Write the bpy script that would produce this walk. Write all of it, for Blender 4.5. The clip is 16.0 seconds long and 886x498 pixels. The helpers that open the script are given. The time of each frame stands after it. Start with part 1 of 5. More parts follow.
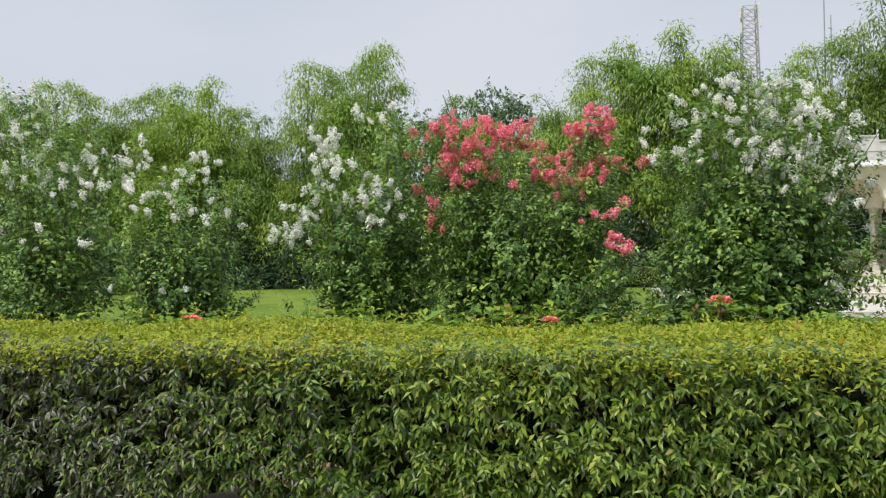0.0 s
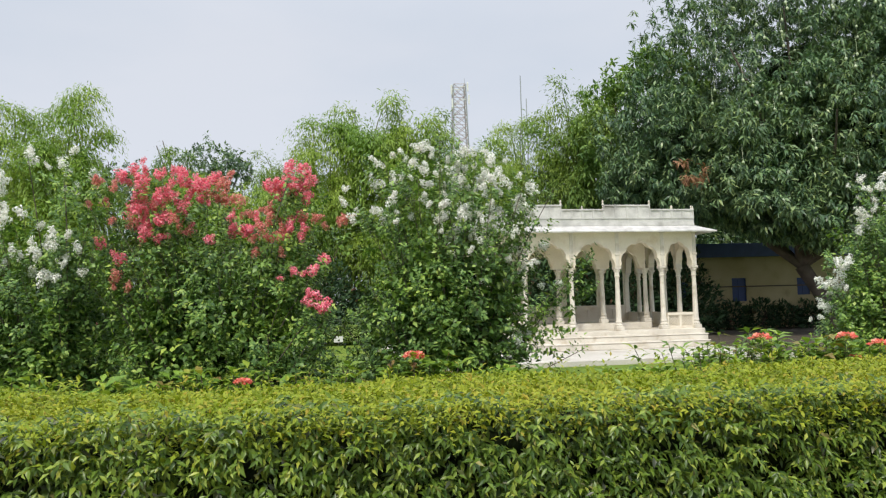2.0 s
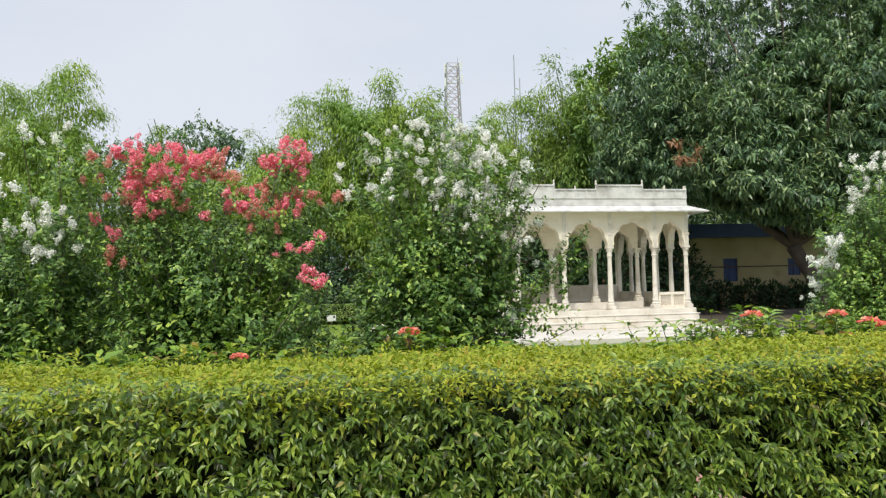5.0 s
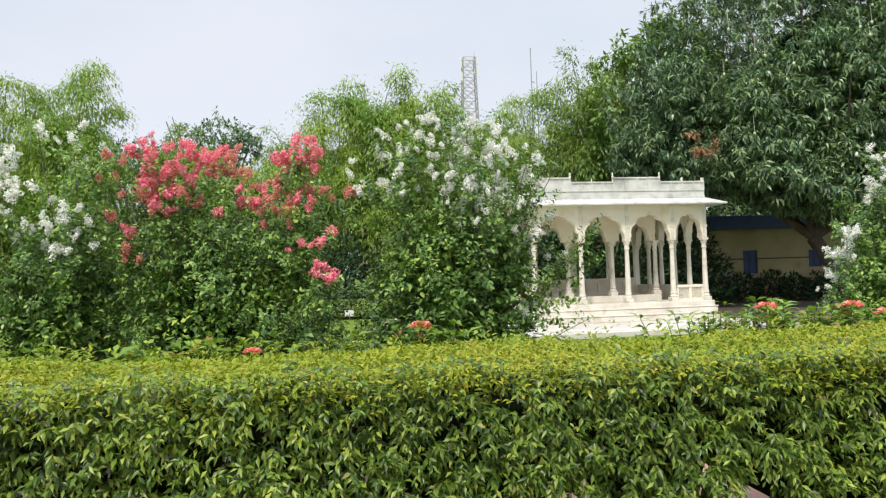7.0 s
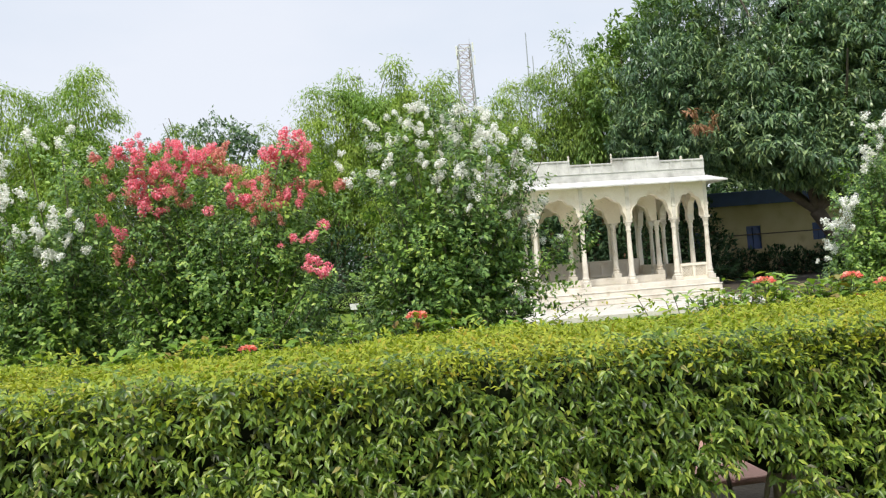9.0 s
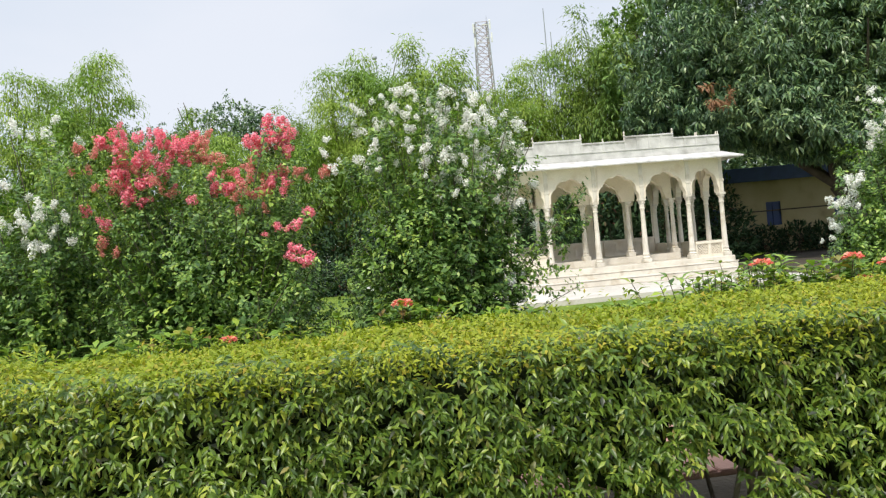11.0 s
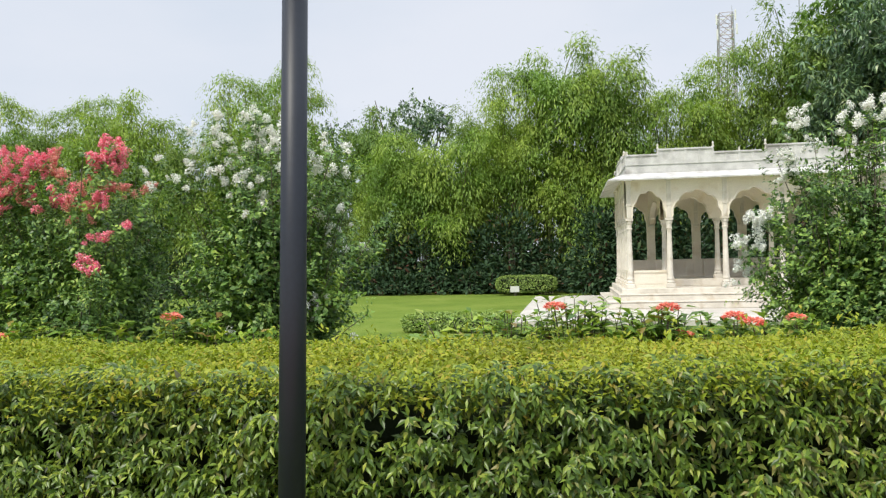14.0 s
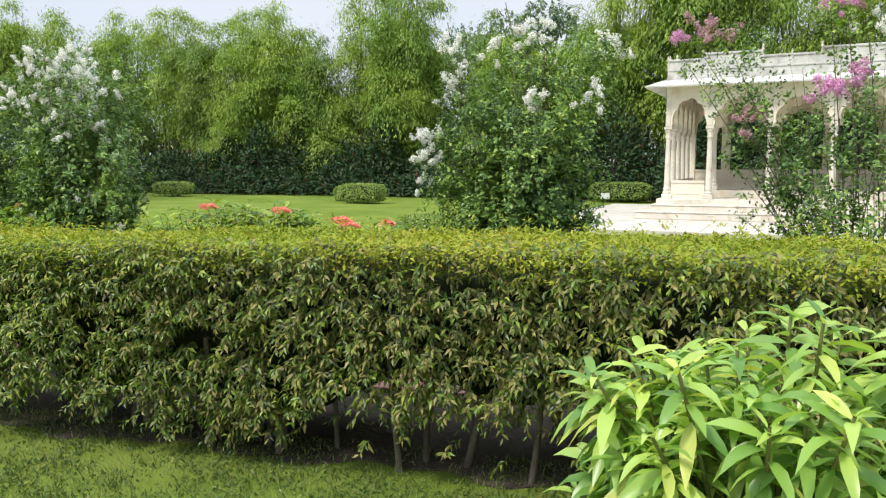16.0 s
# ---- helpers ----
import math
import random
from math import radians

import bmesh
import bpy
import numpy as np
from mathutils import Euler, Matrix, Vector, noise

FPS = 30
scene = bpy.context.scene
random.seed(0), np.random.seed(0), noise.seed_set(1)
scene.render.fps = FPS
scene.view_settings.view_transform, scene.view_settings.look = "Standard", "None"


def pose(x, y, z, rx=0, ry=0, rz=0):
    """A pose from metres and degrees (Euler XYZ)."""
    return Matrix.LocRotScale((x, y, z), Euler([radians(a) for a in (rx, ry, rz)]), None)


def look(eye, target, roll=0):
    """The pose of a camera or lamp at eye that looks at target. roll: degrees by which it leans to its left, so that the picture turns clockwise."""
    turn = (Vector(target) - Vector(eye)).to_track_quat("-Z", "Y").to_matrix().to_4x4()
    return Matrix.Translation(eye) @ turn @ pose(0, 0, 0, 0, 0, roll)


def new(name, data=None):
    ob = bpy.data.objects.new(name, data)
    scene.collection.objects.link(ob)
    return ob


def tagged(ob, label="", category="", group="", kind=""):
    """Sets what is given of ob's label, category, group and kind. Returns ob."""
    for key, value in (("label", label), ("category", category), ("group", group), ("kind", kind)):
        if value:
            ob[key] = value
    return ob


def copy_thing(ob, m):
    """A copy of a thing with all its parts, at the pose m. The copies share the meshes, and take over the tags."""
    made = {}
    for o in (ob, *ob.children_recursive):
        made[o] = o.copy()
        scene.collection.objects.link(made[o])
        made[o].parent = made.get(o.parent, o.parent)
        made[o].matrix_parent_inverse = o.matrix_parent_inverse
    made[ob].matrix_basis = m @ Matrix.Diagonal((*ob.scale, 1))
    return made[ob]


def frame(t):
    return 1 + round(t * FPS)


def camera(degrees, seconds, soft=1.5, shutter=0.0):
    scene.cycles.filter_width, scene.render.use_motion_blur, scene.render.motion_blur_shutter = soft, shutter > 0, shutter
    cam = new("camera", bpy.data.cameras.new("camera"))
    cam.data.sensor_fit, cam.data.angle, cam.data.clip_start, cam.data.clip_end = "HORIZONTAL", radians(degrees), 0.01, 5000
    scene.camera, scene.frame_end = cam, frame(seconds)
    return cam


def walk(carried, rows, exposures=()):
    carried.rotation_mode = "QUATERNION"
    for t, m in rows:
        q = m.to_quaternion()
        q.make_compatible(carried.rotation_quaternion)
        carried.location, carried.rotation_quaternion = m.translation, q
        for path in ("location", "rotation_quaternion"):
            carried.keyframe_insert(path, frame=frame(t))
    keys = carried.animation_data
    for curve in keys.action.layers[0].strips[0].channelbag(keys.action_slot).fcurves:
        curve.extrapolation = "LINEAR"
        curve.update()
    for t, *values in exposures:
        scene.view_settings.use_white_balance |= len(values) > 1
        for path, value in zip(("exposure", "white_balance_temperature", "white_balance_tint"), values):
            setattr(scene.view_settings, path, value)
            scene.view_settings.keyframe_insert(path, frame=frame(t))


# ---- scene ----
cam = camera(59.8, 16.0, soft=1.25)

PATH = [
    (0, (-6.623, -22.046, 1.463), (-7.086, -20.1, 1.476), -1.0),
    (0.5, (-6.572, -22.013, 1.485), (-6.746, -20.02, 1.516), -2.8),
    (1, (-6.504, -21.952, 1.475), (-6.585, -19.957, 1.59), -3.2),
    (1.5, (-6.453, -21.933, 1.473), (-6.283, -19.945, 1.616), -2.2),
    (2, (-6.436, -21.931, 1.451), (-6.193, -19.951, 1.601), -1.5),
    (2.5, (-6.442, -21.949, 1.447), (-6.167, -19.973, 1.598), -1.2),
    (3, (-6.453, -21.951, 1.461), (-6.182, -19.977, 1.634), -1.1),
    (3.5, (-6.447, -21.97, 1.451), (-6.169, -19.997, 1.629), -1.1),
    (4, (-6.461, -21.946, 1.431), (-6.187, -19.97, 1.581), -1.0),
    (6.5, (-6.454, -21.969, 1.423), (-6.216, -19.985, 1.504), -2.2),
    (7, (-6.407, -21.978, 1.419), (-6.193, -19.991, 1.504), -1.8),
    (7.5, (-6.318, -21.945, 1.409), (-6.083, -19.96, 1.473), -2.9),
    (8, (-6.319, -21.957, 1.407), (-6.077, -19.973, 1.462), -3.7),
    (8.5, (-6.319, -21.958, 1.405), (-6.097, -19.971, 1.464), -4.0),
    (11, (-6.039, -21.879, 1.442), (-5.896, -19.884, 1.452), -5.1),
    (11.5, (-5.541, -21.899, 1.366), (-5.377, -19.906, 1.345), 2.5),
    (12, (-5.008, -21.838, 1.382), (-4.862, -19.844, 1.333), -0.3),
    (12.5, (-4.479, -21.773, 1.384), (-4.398, -19.776, 1.318), -2.9),
    (13, (-4.002, -21.715, 1.412), (-3.967, -19.716, 1.351), -0.6),
    (13.5, (-3.309, -21.678, 1.415), (-3.413, -19.681, 1.381), -0.2),
    (14, (-2.472, -21.554, 1.49), (-2.938, -19.61, 1.52), -1.3),
    (14.5, (-1.446, -21.589, 1.572), (-2.455, -19.868, 1.704), -1.5),
    (15, (-0.4, -21.353, 1.536), (-1.55, -19.721, 1.66), -1.5),
    (15.5, (0.996, -21.264, 1.551), (0.01, -19.525, 1.633), -1.8),
    (16, (2.326, -20.964, 1.509), (1.364, -19.224, 1.293), -0.1),
]
walk(cam, [(t, look(eye, target, roll)) for t, eye, target, roll in PATH],
     [(0, -0.02), (1.0, 0.0), (3.0, 0.1), (4.2, 0.12), (6.5, 0.22), (7.5, 0.27), (8.5, 0.3), (11.0, 0.26), (12.5, 0.3), (13.5, 0.27), (14.3, 0.14), (15.3, 0.04), (16.0, 0.32)])

# ---------- sky, sun, exposure ----------
world = bpy.data.worlds.new("overcast_sky")
scene.world = world
world.use_nodes = True
wn = world.node_tree
wn.nodes.clear()
w_out = wn.nodes.new("ShaderNodeOutputWorld")
w_sky = wn.nodes.new("ShaderNodeTexSky")
w_sky.sky_type = "NISHITA"
w_sky.sun_disc = False
w_sky.sun_elevation = radians(56)
w_sky.sun_rotation = radians(200)
w_bg1 = wn.nodes.new("ShaderNodeBackground")
w_bg1.inputs["Strength"].default_value = 0.1
wn.links.new(w_sky.outputs[0], w_bg1.inputs["Color"])
w_co = wn.nodes.new("ShaderNodeTexCoord")
w_map = wn.nodes.new("ShaderNodeMapping")
w_map.inputs["Scale"].default_value = (1.0, 1.0, 2.6)
w_noise = wn.nodes.new("ShaderNodeTexNoise")
w_noise.inputs["Scale"].default_value = 1.7
w_noise.inputs["Detail"].default_value = 5.0
w_noise.inputs["Roughness"].default_value = 0.5
w_ramp = wn.nodes.new("ShaderNodeValToRGB")
w_ramp.color_ramp.elements[0].position = 0.32
w_ramp.color_ramp.elements[0].color = (0.60, 0.67, 0.77, 1)
w_ramp.color_ramp.elements[1].position = 0.68
w_ramp.color_ramp.elements[1].color = (0.735, 0.765, 0.835, 1)
w_bg2 = wn.nodes.new("ShaderNodeBackground")
w_mix = wn.nodes.new("ShaderNodeMixShader")
w_mix.inputs[0].default_value = 0.9
wn.links.new(w_co.outputs["Generated"], w_map.inputs[0])
wn.links.new(w_map.outputs[0], w_noise.inputs["Vector"])
wn.links.new(w_noise.outputs[0], w_ramp.inputs[0])
wn.links.new(w_ramp.outputs[0], w_bg2.inputs["Color"])
w_sep = wn.nodes.new("ShaderNodeSeparateXYZ")
w_rise = wn.nodes.new("ShaderNodeMapRange")
w_rise.interpolation_type = "SMOOTHSTEP"
for k, v in (("From Min", 0.32), ("From Max", 1.0), ("To Min", 1.0), ("To Max", 2.3)):
    w_rise.inputs[k].default_value = v
wn.links.new(w_co.outputs["Generated"], w_sep.inputs[0])
wn.links.new(w_sep.outputs["Z"], w_rise.inputs["Value"])
wn.links.new(w_rise.outputs[0], w_bg2.inputs["Strength"])
wn.links.new(w_bg1.outputs[0], w_mix.inputs[1])
wn.links.new(w_bg2.outputs[0], w_mix.inputs[2])
wn.links.new(w_mix.outputs[0], w_out.inputs["Surface"])

sun = new("sun", bpy.data.lights.new("sun", "SUN"))
sun.data.energy = 2.7
sun.data.angle = radians(9)
sun.data.color = (1.0, 0.94, 0.82)
sun.matrix_world = look((-14, -30, 44), (0, 0, 0))


# ---------- materials ----------
def node_mat(name):
    m = bpy.data.materials.new(name)
    m.use_nodes = True
    nt = m.node_tree
    return m, nt, nt.nodes["Principled BSDF"], nt.nodes["Material Output"]


def ramp_node(nt, stops):
    r = nt.nodes.new("ShaderNodeValToRGB")
    els = r.color_ramp.elements
    while len(els) < len(stops):
        els.new(0.5)
    for e, (p, c) in zip(els, stops):
        e.position = p
        e.color = (*c, 1)
    return r


def noise_node(nt, scale, detail=4.0, coord="Object"):
    co = nt.nodes.new("ShaderNodeTexCoord")
    n = nt.nodes.new("ShaderNodeTexNoise")
    n.inputs["Scale"].default_value = scale
    n.inputs["Detail"].default_value = detail
    if coord == "Object":
        co = nt.nodes.new("ShaderNodeNewGeometry")
        coord = "Position"
    nt.links.new(co.outputs[coord], n.inputs["Vector"])
    return n


def mixed(nt, kind, fac, a, b):
    x = nt.nodes.new("ShaderNodeMix")
    x.data_type = "RGBA"
    x.blend_type = kind
    if isinstance(fac, float):
        x.inputs[0].default_value = fac
    else:
        nt.links.new(fac, x.inputs[0])
    for k, v in ((6, a), (7, b)):
        if isinstance(v, tuple):
            x.inputs[k].default_value = (*v, 1)
        else:
            nt.links.new(v, x.inputs[k])
    return x.outputs[2]


def leaf_mat(name, stops, rough=0.45, trans=0.25, patch=None, patch_scale=0.5, spec=0.4, through_tint=(1.5, 1.55, 0.7)):
    """Leaves: each one its own tone, with broad patches in another tone, such as new growth."""
    m, nt, p, out = node_mat(name)
    geo = nt.nodes.new("ShaderNodeNewGeometry")
    r = ramp_node(nt, stops)
    nt.links.new(geo.outputs["Random Per Island"], r.inputs[0])
    col = r.outputs[0]
    if patch:
        n = noise_node(nt, patch_scale, 3.0)
        pr = ramp_node(nt, [(0.42, (0, 0, 0)), (0.62, (1, 1, 1))])
        nt.links.new(n.outputs[0], pr.inputs[0])
        col = mixed(nt, "MULTIPLY", pr.outputs[0], col, patch)
    nt.links.new(col, p.inputs["Base Color"])
    p.inputs["Roughness"].default_value = rough
    p.inputs["Specular IOR Level"].default_value = spec
    if trans > 0:
        t = nt.nodes.new("ShaderNodeBsdfTranslucent")
        br = mixed(nt, "MULTIPLY", 1.0, col, through_tint)
        nt.links.new(br, t.inputs["Color"])
        mx = nt.nodes.new("ShaderNodeMixShader")
        mx.inputs[0].default_value = trans
        nt.links.new(p.outputs[0], mx.inputs[1])
        nt.links.new(t.outputs[0], mx.inputs[2])
        nt.links.new(mx.outputs[0], out.inputs["Surface"])
    return m


def surface_mat(name, stops, scale, rough=0.7, bump=0.2, fine=40.0, metal=0.0, spec=0.5, stain=None):
    """A solid surface: broad tones, fine grain and relief."""
    m, nt, p, out = node_mat(name)
    n1 = noise_node(nt, scale, 5.0)
    n2 = noise_node(nt, fine, 6.0)
    r = ramp_node(nt, stops)
    nt.links.new(n1.outputs[0], r.inputs[0])
    g = ramp_node(nt, [(0.3, (0.82, 0.82, 0.82)), (0.7, (1, 1, 1))])
    nt.links.new(n2.outputs[0], g.inputs[0])
    col = mixed(nt, "MULTIPLY", 1.0, r.outputs[0], g.outputs[0])
    if stain:
        n3 = noise_node(nt, stain[1], 7.0)
        sr = ramp_node(nt, [(0.55, (0, 0, 0)), (0.75, (1, 1, 1))])
        nt.links.new(n3.outputs[0], sr.inputs[0])
        col = mixed(nt, "MULTIPLY", sr.outputs[0], col, stain[0])
    nt.links.new(col, p.inputs["Base Color"])
    p.inputs["Roughness"].default_value = rough
    p.inputs["Metallic"].default_value = metal
    p.inputs["Specular IOR Level"].default_value = spec
    b = nt.nodes.new("ShaderNodeBump")
    b.inputs["Strength"].default_value = bump
    b.inputs["Distance"].default_value = 0.02
    nt.links.new(n2.outputs[0], b.inputs["Height"])
    nt.links.new(b.outputs[0], p.inputs["Normal"])
    return m


M_HEDGE_SIDE = leaf_mat("hedge_leaf", [(0.0, (0.038, 0.082, 0.012)), (0.35, (0.092, 0.158, 0.019)), (0.75, (0.165, 0.25, 0.031)), (0.95, (0.29, 0.365, 0.05)), (1.0, (0.38, 0.41, 0.065))], 0.34, 0.17, (0.75, 0.8, 0.9), 0.9, 0.34)
M_HEDGE_DULL = leaf_mat("hedge_leaf_dull", [(0.0, (0.022, 0.032, 0.016)), (0.5, (0.055, 0.068, 0.03)), (1.0, (0.13, 0.13, 0.06))], 0.38, 0.1, (0.8, 0.75, 0.8), 0.6, 0.5)
M_HEDGE_TAN = leaf_mat("hedge_leaf_bronzed", [(0.0, (0.045, 0.062, 0.016)), (0.5, (0.155, 0.175, 0.042)), (1.0, (0.32, 0.285, 0.09))], 0.4, 0.17, (0.85, 0.85, 0.85), 0.6, 0.3)
M_HEDGE_TOP = leaf_mat("hedge_new_growth", [(0.0, (0.165, 0.21, 0.020)), (0.5, (0.29, 0.335, 0.034)), (0.85, (0.40, 0.42, 0.05)), (1.0, (0.40, 0.30, 0.05))], 0.5, 0.26, (0.82, 0.92, 0.8), 0.8, 0.15)
M_BUSH = leaf_mat("myrtle_leaf", [(0.0, (0.038, 0.085, 0.028)), (0.4, (0.10, 0.19, 0.052)), (0.8, (0.185, 0.31, 0.085)), (1.0, (0.34, 0.45, 0.12))], 0.42, 0.19, (1.45, 1.35, 1.0), 1.3, 0.32, through_tint=(1.4, 1.5, 0.55))
M_LIGHT_TREE = leaf_mat("light_tree_leaf", [(0.0, (0.09, 0.16, 0.04)), (0.5, (0.19, 0.30, 0.07)), (1.0, (0.33, 0.44, 0.11))], 0.45, 0.2, (0.7, 0.82, 0.85), 0.4, 0.3)
# bamboo: patch noise puts the dark between bright plumes into the leaf colour
M_BAMBOO = leaf_mat("bamboo_leaf", [(0.0, (0.155, 0.235, 0.042)), (0.5, (0.265, 0.365, 0.062)), (1.0, (0.40, 0.50, 0.10))], 0.5, 0.3, (0.62, 0.76, 0.82), 0.45, 0.25)
M_BAMBOO_B = leaf_mat("bamboo_leaf_deep", [(0.0, (0.11, 0.175, 0.04)), (0.5, (0.20, 0.29, 0.06)), (1.0, (0.31, 0.40, 0.085))], 0.5, 0.28, (0.66, 0.8, 0.86), 0.4, 0.25)
M_MANGO = leaf_mat("mango_leaf", [(0.0, (0.045, 0.088, 0.046)), (0.5, (0.12, 0.20, 0.092)), (0.85, (0.22, 0.315, 0.135)), (1.0, (0.34, 0.42, 0.17))], 0.36, 0.15, (0.75, 0.85, 0.92), 0.35, 0.42)
M_MANGO_DRY = leaf_mat("mango_leaf_dry", [(0.0, (0.20, 0.10, 0.05)), (1.0, (0.32, 0.17, 0.09))], 0.7, 0.1)
M_SAPLING = leaf_mat("young_mango_leaf", [(0.0, (0.14, 0.28, 0.06)), (0.45, (0.33, 0.50, 0.10)), (0.85, (0.50, 0.63, 0.15)), (1.0, (0.60, 0.61, 0.16))], 0.32, 0.3, (0.7, 0.8, 0.8), 2.5, 0.5)
M_TREE_L = leaf_mat("old_tree_leaf", [(0.0, (0.05, 0.085, 0.035)), (0.5, (0.15, 0.195, 0.065)), (0.85, (0.28, 0.31, 0.11)), (1.0, (0.42, 0.46, 0.27))], 0.5, 0.25, (1.6, 1.35, 0.9), 0.4, 0.3)
# dark shrub leaf, darkened further: shade under the bamboo is in this colour
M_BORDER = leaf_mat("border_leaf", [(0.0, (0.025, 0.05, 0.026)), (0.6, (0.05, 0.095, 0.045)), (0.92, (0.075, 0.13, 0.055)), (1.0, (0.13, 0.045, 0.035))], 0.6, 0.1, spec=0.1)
M_TOPIARY = leaf_mat("clipped_leaf", [(0.0, (0.14, 0.22, 0.06)), (0.6, (0.26, 0.37, 0.09)), (1.0, (0.40, 0.49, 0.14))], 0.5, 0.2, spec=0.25)
M_IXORA = leaf_mat("ixora_leaf", [(0.0, (0.08, 0.16, 0.03)), (0.5, (0.20, 0.33, 0.05)), (0.9, (0.36, 0.46, 0.07)), (1.0, (0.25, 0.12, 0.06))], 0.4, 0.25, (0.75, 0.8, 0.85), 1.2, 0.3)
M_WHITE = leaf_mat("white_petal", [(0.0, (0.86, 0.86, 0.80)), (0.92, (0.95, 0.95, 0.91)), (1.0, (0.62, 0.68, 0.42))], 0.6, 0.2, spec=0.2, through_tint=(1.0, 1.0, 0.95))
M_PINK = leaf_mat("coral_pink_petal", [(0.0, (0.84, 0.12, 0.20)), (0.5, (0.92, 0.25, 0.33)), (0.9, (0.95, 0.47, 0.53)), (1.0, (0.72, 0.38, 0.28))], 0.6, 0.2, spec=0.2, through_tint=(1.1, 1.1, 1.1))
M_RUST = leaf_mat("faded_pink_petal", [(0.0, (0.55, 0.16, 0.14)), (0.5, (0.82, 0.30, 0.27)), (0.8, (0.85, 0.45, 0.38)), (1.0, (0.36, 0.36, 0.12))], 0.6, 0.3, spec=0.2, through_tint=(1.1, 1.1, 1.1))
M_MAUVE = leaf_mat("mauve_petal", [(0.0, (0.70, 0.32, 0.58)), (1.0, (0.86, 0.52, 0.74))], 0.6, 0.25, spec=0.2, through_tint=(1.1, 1.1, 1.1))
M_FADED = leaf_mat("faded_mauve_petal", [(0.0, (0.52, 0.30, 0.32)), (1.0, (0.72, 0.48, 0.52))], 0.6, 0.25, spec=0.2, through_tint=(1.1, 1.1, 1.1))
M_ORANGE = leaf_mat("orange_red_petal", [(0.0, (0.80, 0.15, 0.12)), (0.6, (0.90, 0.30, 0.22)), (1.0, (0.93, 0.48, 0.36))], 0.6, 0.25, through_tint=(1.1, 1.1, 1.1), spec=0.2)
M_GRASS = leaf_mat("grass_blade", [(0.0, (0.06, 0.11, 0.025)), (0.6, (0.12, 0.19, 0.04)), (1.0, (0.24, 0.25, 0.07))], 0.6, 0.2)
# near-black fill: the shade deep between leaves is painted with it
M_SHADE_CORE = surface_mat("painted_inner_shade", [(0.3, (0.010, 0.016, 0.007)), (0.7, (0.022, 0.03, 0.012))], 6.0, 0.95, 0.5, 30.0, spec=0.1)
M_BARK = surface_mat("grey_brown_bark", [(0.3, (0.10, 0.08, 0.06)), (0.7, (0.20, 0.17, 0.13))], 5.0, 0.9, 0.6, 45.0)
M_BARK_D = surface_mat("dark_mango_bark", [(0.3, (0.07, 0.055, 0.045)), (0.7, (0.15, 0.12, 0.10))], 3.0, 0.9, 0.7, 30.0)
M_CULM = surface_mat("bamboo_culm", [(0.3, (0.11, 0.14, 0.04)), (0.7, (0.20, 0.21, 0.07))], 3.0, 0.5, 0.1, 30.0)
M_LAWN = surface_mat("mown_lawn", [(0.3, (0.13, 0.20, 0.030)), (0.5, (0.175, 0.25, 0.040)), (0.7, (0.23, 0.29, 0.058))], 0.45, 0.95, 0.9, 90.0, spec=0.1, stain=((0.78, 0.85, 0.7), 2.3))
M_MARBLE = surface_mat("weathered_white_marble", [(0.3, (0.62, 0.57, 0.49)), (0.6, (0.76, 0.71, 0.62)), (0.8, (0.81, 0.76, 0.68))], 2.2, 0.55, 0.15, 60.0, stain=((0.74, 0.68, 0.59), 3.4))
M_MARBLE_IN = surface_mat("cream_stone", [(0.3, (0.77, 0.69, 0.56)), (0.7, (0.85, 0.78, 0.66))], 1.3, 0.6, 0.15, 50.0, stain=((0.84, 0.77, 0.66), 2.2))
M_ROOFSTONE = surface_mat("grey_weathered_marble", [(0.3, (0.48, 0.47, 0.455)), (0.55, (0.66, 0.645, 0.625)), (0.8, (0.77, 0.755, 0.73))], 3.2, 0.6, 0.2, 50.0, stain=((0.60, 0.58, 0.56), 2.0))
M_PAVE = surface_mat("marble_paving", [(0.3, (0.58, 0.54, 0.48)), (0.7, (0.73, 0.69, 0.63))], 1.0, 0.5, 0.12, 40.0, stain=((0.75, 0.71, 0.66), 1.7))
M_BRICKPATH = surface_mat("pink_paver", [(0.3, (0.36, 0.19, 0.15)), (0.7, (0.50, 0.29, 0.23))], 2.0, 0.85, 0.3, 50.0, stain=((0.7, 0.65, 0.6), 4.0))
M_SOIL = surface_mat("dark_bed_soil", [(0.3, (0.05, 0.038, 0.028)), (0.7, (0.10, 0.08, 0.055))], 3.0, 0.95, 0.8, 25.0)
M_POST = surface_mat("dark_painted_iron", [(0.3, (0.008, 0.012, 0.022)), (0.7, (0.014, 0.019, 0.032))], 3.0, 0.5, 0.03, 70.0)
M_OPAL = surface_mat("opal_lantern_pane", [(0.3, (0.62, 0.62, 0.64)), (0.7, (0.72, 0.72, 0.74))], 3.0, 0.25, 0.02, 20.0)
M_YELLOW = surface_mat("faded_yellow_plaster", [(0.3, (0.48, 0.40, 0.21)), (0.7, (0.60, 0.52, 0.30))], 0.8, 0.85, 0.2, 30.0, stain=((0.6, 0.56, 0.5), 0.9))
M_BLUE = surface_mat("blue_paint", [(0.3, (0.02, 0.05, 0.17)), (0.7, (0.035, 0.075, 0.24))], 2.0, 0.5, 0.1, 40.0)
M_STEEL = surface_mat("galvanised_steel", [(0.3, (0.30, 0.32, 0.35)), (0.7, (0.42, 0.44, 0.47))], 0.5, 0.5, 0.1, 10.0, metal=0.3)
M_RED_STEEL = surface_mat("reddish_steel", [(0.3, (0.36, 0.28, 0.28)), (0.7, (0.45, 0.36, 0.35))], 0.5, 0.5, 0.1, 10.0)
